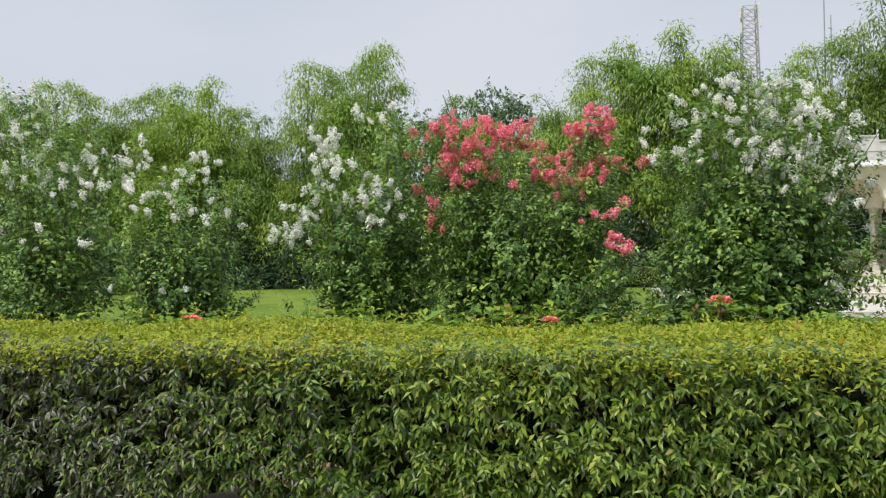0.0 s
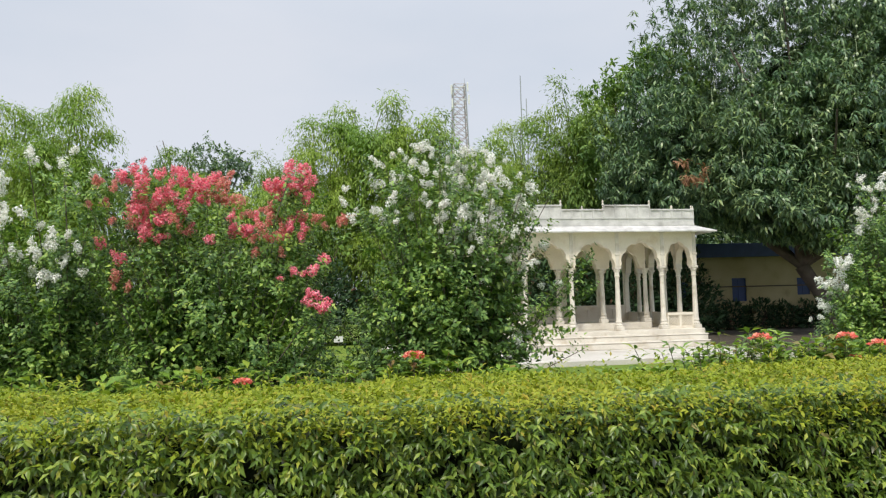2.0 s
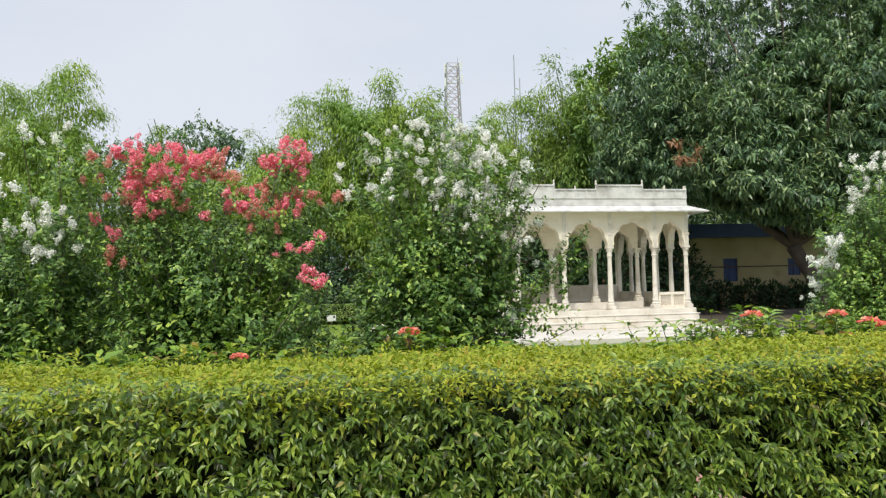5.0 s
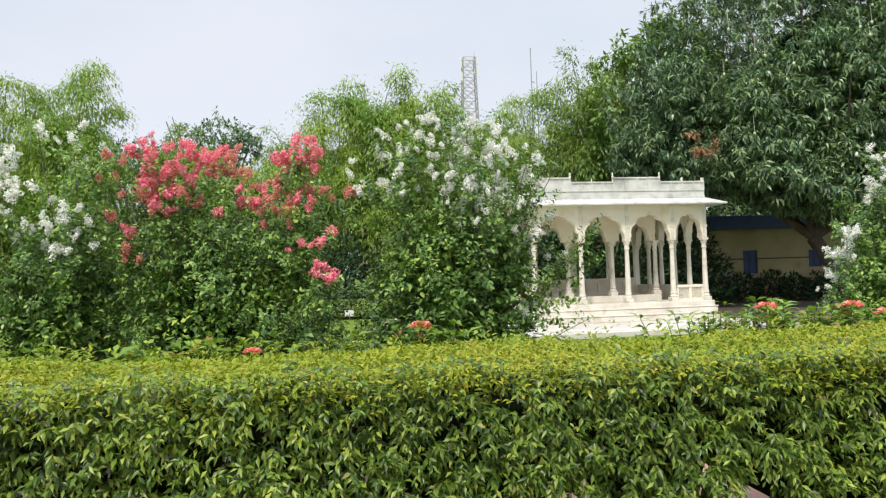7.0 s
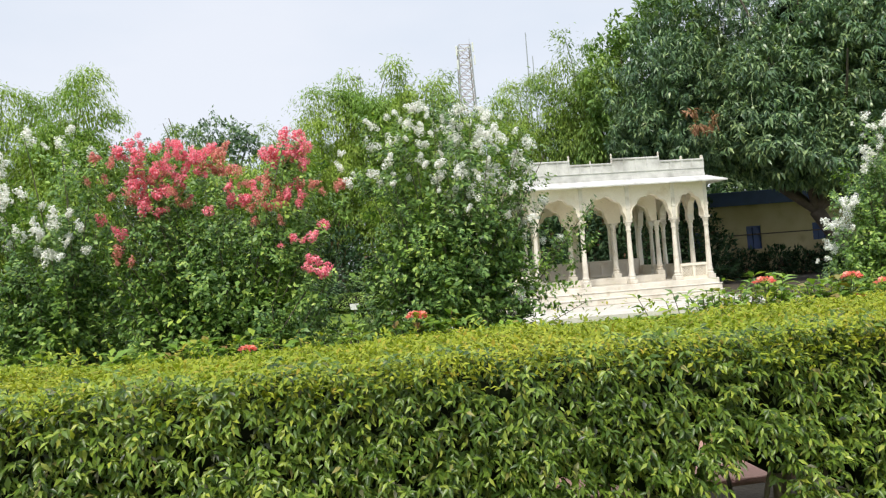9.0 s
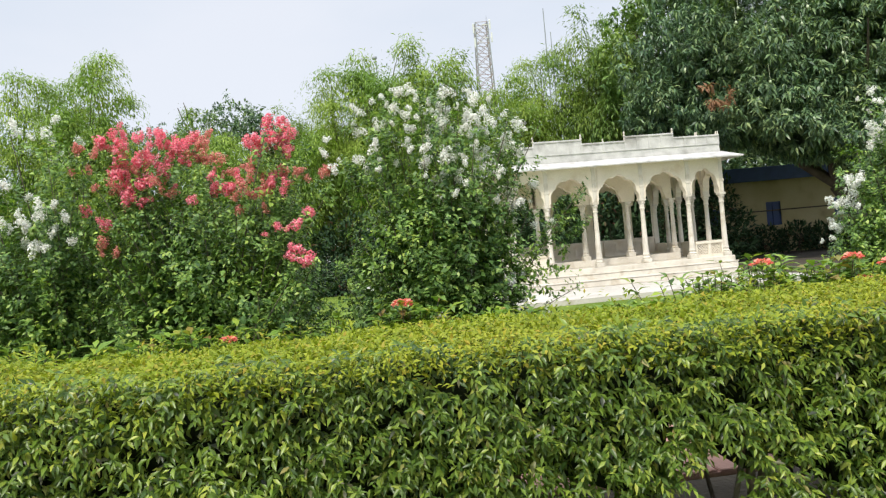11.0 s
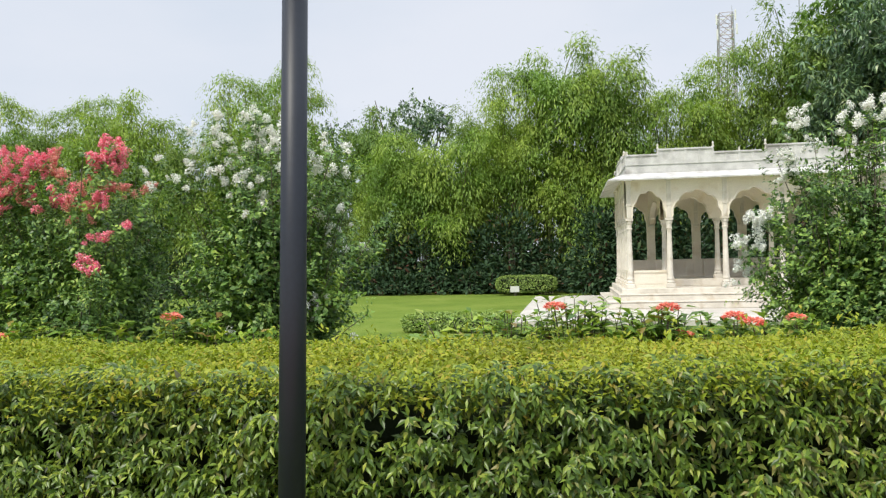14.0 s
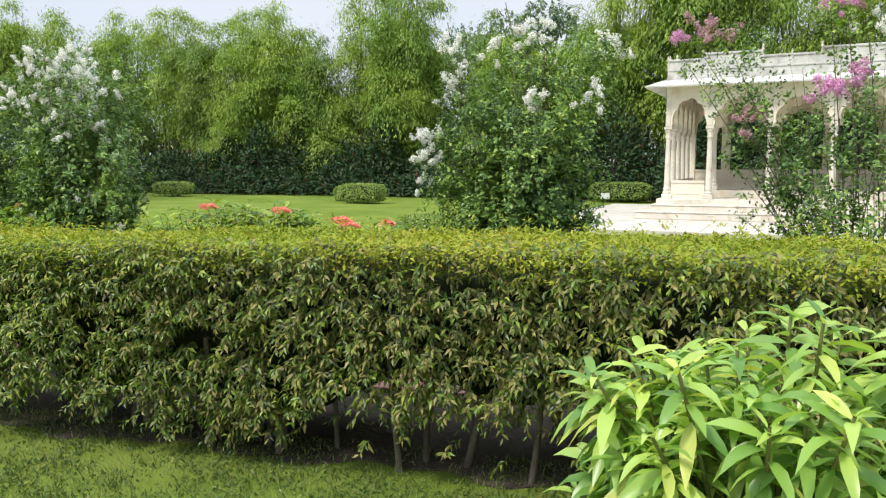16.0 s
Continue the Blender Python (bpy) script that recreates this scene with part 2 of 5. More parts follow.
M_BOARD = surface_mat("white_label_board", [(0.3, (0.70, 0.70, 0.68)), (0.7, (0.80, 0.80, 0.78))], 4.0, 0.5, 0.05, 30.0)
M_FRUIT = surface_mat("pale_green_mango", [(0.3, (0.40, 0.50, 0.30)), (0.7, (0.58, 0.64, 0.44))], 6.0, 0.5, 0.1, 30.0)

RNG = np.random.default_rng(7)


# ---------- building helpers ----------
def thing(name, at=(0, 0, 0), label="", category="", group=""):
    ob = new(name)
    ob.location = at
    ob.empty_display_size = 0.2
    bpy.context.view_layer.update()
    return tagged(ob, label, category, group)


def child(name, me, parent, label="", at=None):
    ob = new(name, me)
    if parent is not None:
        ob.parent = parent
        if at is None:
            ob.matrix_parent_inverse = world_of(parent).inverted()
        else:
            ob.matrix_basis = at
    if label:
        ob["label"] = label
    return ob


def world_of(ob):
    m = ob.matrix_basis.copy()
    while ob.parent is not None:
        m = ob.parent.matrix_basis @ ob.matrix_parent_inverse @ m
        ob = ob.parent
    return m


def part(name, bm, material, parent, label="", smooth=False):
    me = bpy.data.meshes.new(name)
    bm.to_mesh(me)
    bm.free()
    me.materials.append(material)
    if smooth:
        me.shade_smooth()
    return child(name, me, parent, label)


def tri_mesh(name, verts, tris, material, smooth=False):
    """A mesh from arrays of vertices and triangles."""
    me = bpy.data.meshes.new(name)
    n, k = len(verts), len(tris)
    me.vertices.add(n)
    me.vertices.foreach_set("co", np.asarray(verts, dtype=np.float32).ravel())
    me.loops.add(k * 3)
    me.loops.foreach_set("vertex_index", np.asarray(tris, dtype=np.int32).ravel())
    me.polygons.add(k)
    me.polygons.foreach_set("loop_start", np.arange(0, k * 3, 3, dtype=np.int32))
    me.update(calc_edges=True)
    if smooth:
        me.shade_smooth()
    me.materials.append(material)
    return me


def unit(a):
    return a / np.maximum(np.linalg.norm(a, axis=-1, keepdims=True), 1e-6)


def leaf_arrays(P, D, U, L, W, fold=0.12, droop=0.15, simple=False):
    """Leaves at P that point along D with their upper side towards U: pointed blades, folded along the rib and bent at the tip."""
    n = len(P)
    D = unit(D)
    S = unit(np.cross(D, U))
    U = np.cross(S, D)
    L = np.broadcast_to(np.asarray(L, float), (n,))[:, None]
    W = np.broadcast_to(np.asarray(W, float), (n,))[:, None]
    tip = P + D * L - U * L * droop
    left = P + D * L * 0.45 + S * W * 0.5 + U * W * fold
    right = P + D * L * 0.45 - S * W * 0.5 + U * W * fold
    i = np.arange(n)[:, None]
    if simple:
        V = np.stack([P, left, tip, right], 1).reshape(-1, 3)
        T = np.stack([i * 4 + np.array([[0, 3, 1]]), i * 4 + np.array([[3, 2, 1]])], 1).reshape(-1, 3)
    else:
        mid = P + D * L * 0.5 - U * L * droop * 0.15
        V = np.stack([P, left, tip, right, mid], 1).reshape(-1, 3)
        T = np.stack([i * 5 + np.array([q]) for q in ((0, 4, 1), (1, 4, 2), (0, 3, 4), (3, 2, 4))], 1).reshape(-1, 3)
    return V, T


def leaf_mesh(name, P, D, U, L, W, material, fold=0.12, droop=0.15, simple=False):
    V, T = leaf_arrays(P, D, U, L, W, fold, droop, simple)
    return tri_mesh(name, V, T, material)


def tube_arrays(paths, radii, sides=6):
    """Tapered tubes along paths of points."""
    VV, TT, off = [], [], 0
    ang = np.linspace(0, 2 * np.pi, sides, endpoint=False)
    for path, rad in zip(paths, radii):
        path = np.asarray(path, float)
        k = len(path)
        tan = unit(np.gradient(path, axis=0))
        ref = np.where(np.abs(tan[:, 2:3]) > 0.9, np.array([[1.0, 0, 0]]), np.array([[0, 0, 1.0]]))
        a = unit(np.cross(tan, ref))
        b = np.cross(tan, a)
        r = np.asarray(rad, float)[:, None, None]
        ring = path[:, None] + r * (np.cos(ang)[None, :, None] * a[:, None] + np.sin(ang)[None, :, None] * b[:, None])
        VV.append(ring.reshape(-1, 3))
        for j in range(k - 1):
            for s in range(sides):
                p, q = j * sides + s, j * sides + (s + 1) % sides
                TT += [(off + p, off + q, off + q + sides), (off + p, off + q + sides, off + p + sides)]
        off += k * sides
    return np.concatenate(VV), np.array(TT)


def tube_mesh(name, paths, radii, material, sides=6):
    V, T = tube_arrays(paths, radii, sides)
    return tri_mesh(name, V, T, material, True)


def box(bm, x0, x1, y0, y1, z0, z1, bevel=0.0):
    vs = [bm.verts.new((x, y, z)) for z in (z0, z1) for y in (y0, y1) for x in (x0, x1)]
    fs = [bm.faces.new([vs[i] for i in q]) for q in ((0, 2, 3, 1), (4, 5, 7, 6), (0, 1, 5, 4), (2, 6, 7, 3), (0, 4, 6, 2), (1, 3, 7, 5))]
    if bevel:
        es = {e for f in fs for e in f.edges}
        bmesh.ops.bevel(bm, geom=list(es), offset=bevel, segments=1, affect="EDGES")


def lathe(bm, profile, x, y, sides=8, turn=0.0):
    """A turned or faceted shaft from rows of (z, radius)."""
    rings = []
    for z, r in profile:
        rings.append([bm.verts.new((x + r * math.cos(turn + 2 * math.pi * k / sides), y + r * math.sin(turn + 2 * math.pi * k / sides), z)) for k in range(sides)])
    for a, b in zip(rings, rings[1:]):
        for k in range(sides):
            bm.faces.new((a[k], a[(k + 1) % sides], b[(k + 1) % sides], b[k]))
    bm.faces.new(rings[0][::-1])
    bm.faces.new(rings[-1])


def wobble(P, scale, seed=0.0):
    """Smooth pseudo-noise of points, about -1 to 1."""
    x, y, z = P[:, 0] * scale + seed, P[:, 1] * scale + seed * 1.7, P[:, 2] * scale - seed
    return (np.sin(x * 1.7 + 1.3 * np.sin(y * 1.1 + z)) + np.sin(y * 2.3 + 1.1 * np.sin(z * 1.9 + x * 0.7)) + np.sin(z * 2.9 + 1.7 * np.sin(x * 1.3))) / 3


# ---------- ground, lawn, paths ----------
def hedge_front(x):
    """y of the hedge's front face along the walk."""
    x = np.asarray(x, float)
    return -19.02 + 0.24 * 0.5 * ((x + 3.6) + np.sqrt((x + 3.6) ** 2 + 0.8))


def sheet(name, fn0, fn1, x0, x1, z, material, n=60, label=""):
    """A strip of ground between two lines."""
    bm = bmesh.new()
    a, b, c, d = [], [], [], []
    for x in np.linspace(x0, x1, n):
        y0, y1 = float(fn0(x)), float(fn1(x))
        a.append(bm.verts.new((x, y0, z)))
        b.append(bm.verts.new((x, y1, z)))
        c.append(bm.verts.new((x, y0, z - 0.08)))
        d.append(bm.verts.new((x, y1, z - 0.08)))
    for k in range(n - 1):
        bm.faces.new((a[k], a[k + 1], b[k + 1], b[k]))
        bm.faces.new((c[k], c[k + 1], a[k + 1], a[k]))
        bm.faces.new((b[k], b[k + 1], d[k + 1], d[k]))
    ob = part(name, bm, material, None)
    return tagged(ob, label, "", "", "structure")


bm = bmesh.new()
S = [-3000, -400, -80, -40, -20, -10, 0, 10, 20, 40, 80, 400, 3000]
grid = {(i, j): bm.verts.new((x, y, 0.0)) for i, x in enumerate(S) for j, y in enumerate(S)}
for i in range(len(S) - 1):
    for j in range(len(S) - 1):
        bm.faces.new((grid[i, j], grid[i + 1, j], grid[i + 1, j + 1], grid[i, j + 1]))
tagged(part("ground", bm, M_LAWN, None), "mown green lawn of a garden", "lawn", "", "structure")

garden_path = sheet("path", lambda x: hedge_front(x) + 1.45, lambda x: hedge_front(x) + 2.6, -16, 9, 0.03, M_BRICKPATH, label="narrow pink paved path behind the clipped hedge")
sheet("flower_bed", lambda x: hedge_front(x) + 2.62, lambda x: hedge_front(x) + 4.9 - 0.35 * max(0.0, x + 3.6) * 0.24, -16, 9, 0.05, M_SOIL, label="dark soil bed under the flowering shrubs")
sheet("soil_strip", lambda x: hedge_front(x) + 0.22 + 0.06 * math.sin(x * 5.1) + 0.04 * math.sin(x * 13.0), lambda x: hedge_front(x) + 1.43, -16, 9, 0.012, M_SOIL, 220, label="bare dark soil under the hedge")
sheet("walk", lambda x: -26.0, lambda x: -20.35, -30, 30, 0.03, M_BRICKPATH, 12, "pink paved garden walk")


# thin places low in the hedge: along, height, half width, half height
THIN = ((-4.82, 0.47, 0.15, 0.15), (-4.38, 0.46, 0.10, 0.10), (-3.9, 0.44, 0.08, 0.07), (-5.35, 0.40, 0.10, 0.08), (-9.35, 0.36, 0.16, 0.08), (-9.0, 0.30, 0.10, 0.07), (-3.3, 0.36, 0.18, 0.10), (-0.55, 0.62, 0.20, 0.09), (-0.15, 0.58, 0.12, 0.07))


def thin_place(x, z):
    """1 in the middle of a thin place, 0 outside them."""
    f = np.zeros_like(np.asarray(x, float))
    for cx, cz, rx, rz in THIN:
        f = np.maximum(f, 1.0 - ((x - cx) / rx) ** 2 - (np.maximum(0.0, np.abs(z - cz) - 0.02) / rz) ** 2)
    return f


# ---------- the clipped hedge ----------
def hedge_rise(x):
    """How much higher the hedge is clipped towards its end."""
    f = np.clip((np.asarray(x, float) + 2.6) / 2.4, 0, 1)
    return 0.055 * f * f * (3 - 2 * f)


def hedge():
    x0, x1, depth, top = -11.4, 5.5, 1.3, 1.1
    h = thing("hedge", (-4, -18.4, 0), "long clipped garden hedge with yellow-green new growth on top", "hedge")
    # near-black closed core: shade between the leaves is put into its colour
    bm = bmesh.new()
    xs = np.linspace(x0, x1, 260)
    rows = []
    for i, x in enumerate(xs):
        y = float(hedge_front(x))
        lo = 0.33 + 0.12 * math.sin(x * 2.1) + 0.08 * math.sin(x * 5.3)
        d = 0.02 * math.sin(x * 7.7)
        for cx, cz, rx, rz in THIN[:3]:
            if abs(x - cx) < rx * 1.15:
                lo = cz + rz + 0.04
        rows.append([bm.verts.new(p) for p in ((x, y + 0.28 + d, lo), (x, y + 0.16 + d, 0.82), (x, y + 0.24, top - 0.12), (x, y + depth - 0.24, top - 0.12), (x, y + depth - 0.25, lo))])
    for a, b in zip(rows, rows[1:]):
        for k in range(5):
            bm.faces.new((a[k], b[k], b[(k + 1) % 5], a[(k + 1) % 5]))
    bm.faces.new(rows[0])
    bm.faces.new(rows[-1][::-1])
    part("shade_core", bm, M_SHADE_CORE, h, "near-black core painted as the shade inside the hedge")
    # stems
    paths, radii = [], []
    for x in np.arange(x0, x1, 0.21):
        for _ in range(2):
            px = x + RNG.uniform(-0.1, 0.1)
            py = float(hedge_front(px)) + RNG.uniform(0.2, 1.0)
            lean = RNG.uniform(-0.12, 0.12, 2)
            paths.append([(px, py, 0.0), (px + lean[0] * 0.4, py + lean[1] * 0.4, 0.22), (px + lean[0], py + lean[1], 0.62)])
            r = RNG.uniform(0.011, 0.024)
            radii.append([r * 1.2, r, r * 0.7])
    child("stem_growth", tube_mesh("stems", paths, radii, M_BARK, 5), h, "thin bare grey stems")["kind"] = "stuff"
    # side foliage, shoot by shoot
    def face(n, side):
        x = RNG.uniform(x0, x1, n)
        z = 0.14 + (top - 0.15) * RNG.uniform(0, 1, n) ** 0.9
        y = hedge_front(x)
        p = np.stack([x, y, z], 1)
        bulge = 0.045 * wobble(p, 2.2, 1.0) + 0.045 * wobble(p, 7.0, 4.0)
        skirt = 0.26 + 0.13 * np.sin(x * 2.1) + 0.08 * np.sin(x * 5.3 + 1) + 0.06 * np.sin(x * 11.0)
        keep = (z > skirt) | (RNG.uniform(0, 1, n) < 0.03)
        hole = wobble(p, 3.4, 9.0) + 0.35 * wobble(p, 8.0, 2.0)
        keep &= ~((hole > 0.62) & (RNG.uniform(0, 1, n) < 0.5))
        keep &= ~((wobble(p, 13.0, 3.0) + 0.5 * wobble(p, 27.0, 6.0) > 0.42) & (z < top - 0.05) & (RNG.uniform(0, 1, n) < 0.75))
        keep &= RNG.uniform(0, 1, n) > thin_place(x, z) * 1.6
        deep = RNG.uniform(0, 1, n) ** 1.4 * 0.2
        round_top = np.clip((z - (top - 0.08)) / 0.08, 0, 1) ** 2 * 0.05
        out = -bulge + deep + round_top + np.clip(0.35 - z, 0, 1) * 0.25
        y = y + out if side < 0 else y + depth - out
        p = np.stack([x, y, z], 1)[keep]
        k = len(p)
        d = unit(np.stack([RNG.normal(0, 0.6, k), side * np.abs(RNG.normal(0.7, 0.3, k)), RNG.normal(0.05, 0.45, k)], 1))
        per = 8
        t = np.tile(np.linspace(0, 1, per), k)[:, None]
        dd = np.repeat(d, per, 0)
        ln = np.repeat(RNG.uniform(0.05, 0.12, k), per)[:, None]
        P = np.repeat(p, per, 0) + dd * t * ln + np.array([[0, 0, -0.35]]) * t ** 2 * ln
        a = np.tile(np.arange(per) * 2.6, k) + np.repeat(RNG.uniform(0, 6.28, k), per)
        e1 = unit(np.cross(dd, np.array([[0.1, 0.2, 1.0]])))
        e2 = np.cross(e1, dd)
        D = e1 * np.cos(a)[:, None] + e2 * np.sin(a)[:, None] * 0.7 + dd * 0.75 + np.array([[0, 0, -0.7]]) + RNG.normal(0, 0.16, P.shape)
        U = np.stack([RNG.normal(0, 0.25, k * per), side * np.full(k * per, 0.55), RNG.uniform(0.5, 1.2, k * per)], 1) + dd * 0.3
        size = RNG.uniform(0.037, 0.062, k * per) * (1.05 - 0.35 * t[:, 0])
        P[:, 2] += hedge_rise(P[:, 0]) * np.clip(P[:, 2] / top, 0, 1)
        return P, D, U, size
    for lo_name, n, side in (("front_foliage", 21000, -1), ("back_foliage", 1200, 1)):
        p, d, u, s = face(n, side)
        # dull dark leaves take over towards the left end of the hedge
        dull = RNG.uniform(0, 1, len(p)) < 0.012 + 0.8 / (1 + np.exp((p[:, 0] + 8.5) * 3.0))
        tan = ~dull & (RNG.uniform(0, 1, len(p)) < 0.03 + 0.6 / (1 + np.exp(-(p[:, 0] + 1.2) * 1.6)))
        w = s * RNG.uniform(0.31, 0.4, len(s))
        for nm, sel, mt, lb in ((lo_name, ~dull & ~tan, M_HEDGE_SIDE, "glossy mid-green hanging leaves"), (lo_name + "_dull", dull, M_HEDGE_DULL, "dull dark grey-green leaves"), (lo_name + "_bronzed", tan, M_HEDGE_TAN, "bronzed olive leaves")):
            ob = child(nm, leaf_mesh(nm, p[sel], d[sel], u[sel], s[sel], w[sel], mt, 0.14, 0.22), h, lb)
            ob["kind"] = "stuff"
    # top leaves
    n = 125000
    x = RNG.uniform(x0, x1, n)
    v = RNG.uniform(-0.035, 1.04, n)
    y = hedge_front(x) + v * depth
    p = np.stack([x, y, np.zeros(n)], 1)
    z = top - 0.03 + 0.03 * wobble(p, 1.6, 3.0) + 0.02 * wobble(p, 6.0, 5.0) - RNG.uniform(0, 1, n) ** 2 * 0.09 - np.clip(np.abs(v - 0.5) - 0.46, 0, 1) * 0.8
    p[:, 2] = z + hedge_rise(x)
    d = np.stack([RNG.normal(0, 0.8, n), RNG.normal(-0.1, 0.8, n), RNG.normal(0.42, 0.4, n)], 1)
    u = np.stack([RNG.normal(0, 0.4, n), RNG.normal(-0.15, 0.4, n), np.full(n, 1.0)], 1)
    s = RNG.uniform(0.022, 0.041, n)
    ob = child("top_foliage", leaf_mesh("top_foliage", p, d, u, s, s * 0.45, M_HEDGE_TOP, 0.14, 0.25, True), h, "yellow-green clipped new shoots")
    ob["kind"] = "stuff"
    # new growth that hangs over the front edge
    n = 7000
    x = RNG.uniform(x0, x1, n)
    e = RNG.uniform(0, 1, n) ** 1.6
    y = hedge_front(x) - 0.035 + 0.05 * (1 - e) ** 2 - 0.03 * wobble(np.stack([x, e, e], 1), 5.0, 2.0)
    p = np.stack([x, y, hedge_rise(x) + top - 0.005 - 0.06 * e - 0.03 * wobble(np.stack([x, x * 0, x * 0], 1), 3.0, 6.0)], 1)
    d = np.stack([RNG.normal(0, 0.7, n), RNG.normal(-0.7, 0.4, n), RNG.normal(0.0, 0.45, n)], 1)
    u = np.stack([RNG.normal(0, 0.3, n), RNG.normal(-0.45, 0.3, n), np.full(n, 1.0)], 1)
    s = RNG.uniform(0.018, 0.034, n)
    ob = child("edge_foliage", leaf_mesh("edge_foliage", p, d, u, s, s * 0.45, M_HEDGE_TOP, 0.14, 0.25, True), h, "yellow-green shoots along the clipped edge")
    ob["kind"] = "stuff"
    # loose shoots above the clipped line
    n = 420
    x = RNG.uniform(x0, x1, n)
    y = hedge_front(x) + RNG.uniform(0.1, 1.3, n)
    base = np.stack([x, y, hedge_rise(x) + top + 0.01], 1)
    k = 5
    P = np.repeat(base, k, 0) + np.stack([RNG.normal(0, 0.01, n * k), RNG.normal(0, 0.01, n * k), np.repeat(RNG.uniform(0.0, 0.07, n), k) * np.tile(np.linspace(0.2, 1, k), n)], 1)
    D = np.stack([RNG.normal(0, 0.7, n * k), RNG.normal(0, 0.7, n * k), RNG.uniform(0.1, 0.9, n * k)], 1)
    ob = child("loose_growth", leaf_mesh("loose_growth", P, D, np.tile([[0, -0.2, 1.0]], (n * k, 1)), 0.036, 0.014, M_HEDGE_TOP), h)
    ob["kind"] = "stuff"


hedge()

# ---------- marble pavilion ----------
PX = [-2.42, -1.37, 0.07, 1.51, 2.955, 4.005]
PD = 4.8
PY = [PD * k / 5 for k in range(6)]
FLOOR = 0.62
YAW = Matrix.Translation((-2.42, 0, 0)) @ Matrix.Rotation(radians(4.1), 4, "Z") @ Matrix.Translation((2.42, 0, 0))


def scallop(a, b, spring, apex, n=36):
    """Points of a cusped arch between a and b."""
    c, w, h = (a + b) / 2, (b - a) / 2, apex - spring
    pts = []
    for k in range(n + 1):
        th = math.pi * k / n
        f = 0.92 + 0.08 * abs(math.sin(4.5 * th))
        lift = 1.0 + 0.03 * math.exp(-((th - math.pi / 2) / 0.16) ** 2)
        pts.append((c - w * f * math.cos(th), spring + h * f * lift * abs(math.sin(th)) ** 0.9))
    pts[0], pts[-1] = (a, spring), (b, spring)
    return pts


def arch_panel(parent, s0, s1, spring, apex, top, thick, place, half=0.05, material=None, name="arch"):
    """The wall over one bay with its cusped opening; place maps (along, across, up) to the world."""
    bm = bmesh.new()
    a, b = s0 + half, s1 - half
    pts = scallop(a, b, spring, apex)
    for side in (-1, 1):
        low = [bm.verts.new(place(s, side * thick / 2, z)) for s, z in pts]
        up = [bm.verts.new(place(s, side * thick / 2, top)) for s, z in pts]
        l0, l1 = bm.verts.new(place(s0, side * thick / 2, spring)), bm.verts.new(place(s0, side * thick / 2, top))
        r0, r1 = bm.verts.new(place(s1, side * thick / 2, spring)), bm.verts.new(place(s1, side * thick / 2, top))
        for k in range(len(pts) - 1):
            bm.faces.new((low[k], low[k + 1], up[k + 1], up[k]))
        bm.faces.new((l0, low[0], up[0], l1))
        bm.faces.new((low[-1], r0, r1, up[-1]))
        if side < 0:
            first = low
        else:
            for k in range(len(pts) - 1):
                bm.faces.new((first[k], low[k], low[k + 1], first[k + 1]))
    # raised rim that follows the opening
    rim = scallop(a, b, spring, apex)
    c = (a + b) / 2
    for side in (-1, 1):
        o = side * (thick / 2 + 0.012)
        inn = [bm.verts.new(place(s, o, z)) for s, z in rim]
        out = [bm.verts.new(place(c + (s - c) * 1.06, o, spring + (z - spring) * 1.07)) for s, z in rim]
        bck = [bm.verts.new(place(c + (s - c) * 1.06, side * thick / 2, spring + (z - spring) * 1.07)) for s, z in rim]
        for k in range(len(rim) - 1):
            bm.faces.new((inn[k], inn[k + 1], out[k + 1], out[k]))
            bm.faces.new((out[k], out[k + 1], bck[k + 1], bck[k]))
    bmesh.ops.recalc_face_normals(bm, faces=bm.faces[:])
    return part(name, bm, material or M_MARBLE_IN, parent)


def column_meshes(height, s=1.0):
    """Slender shaft, and its square moulded base and capital."""
    out = []
    for name in ("column", "column_base", "capital"):
        bm = bmesh.new()
        if name == "column":
            lathe(bm, [(0.36, 0.084 * s), (0.55, 0.079 * s), (height - 0.36, 0.061 * s), (height - 0.31, 0.064 * s)], 0, 0, 12)
        elif name == "column_base":
            box(bm, -0.125 * s, 0.125 * s, -0.125 * s, 0.125 * s, 0, 0.12, 0.012)
            lathe(bm, [(0.12, 0.112 * s), (0.16, 0.125 * s), (0.20, 0.088 * s), (0.25, 0.105 * s), (0.30, 0.09 * s), (0.36, 0.085 * s)], 0, 0, 8, math.pi / 8)
        else:
            lathe(bm, [(height - 0.31, 0.074 * s), (height - 0.28, 0.085 * s), (height - 0.25, 0.07 * s), (height - 0.17, 0.07 * s), (height - 0.14, 0.09 * s), (height - 0.10, 0.10 * s), (height - 0.07, 0.088 * s)], 0, 0, 8, math.pi / 8)
            box(bm, -0.105 * s, 0.105 * s, -0.108 * s, 0.108 * s, height - 0.07, height, 0.01)
        me = bpy.data.meshes.new(name)
        bm.to_mesh(me)
        bm.free()
        me.materials.append(M_MARBLE)
        out.append(me)
    return out


def stand_column(name, meshes, parent, at):
    col = child(name, meshes[0], parent, at=at)
    child("column_base", meshes[1], col, at=Matrix.Identity(4))
    child("capital", meshes[2], col, at=Matrix.Identity(4))


def pilaster_mesh(name, height):
    """The strip of wall that rises from a capital to the eave."""
    bm = bmesh.new()
    box(bm, -0.06, 0.06, -0.112, 0.112, 0.001, height, 0.01)
    box(bm, -0.075, 0.075, -0.125, 0.125, height * 0.30, height * 0.36, 0.008)
    box(bm, -0.09, 0.09, -0.14, 0.14, height - 0.09, height, 0.01)
    me = bpy.data.meshes.new(name)
    bm.to_mesh(me)
    bm.free()
    me.materials.append(M_MARBLE)
    return me


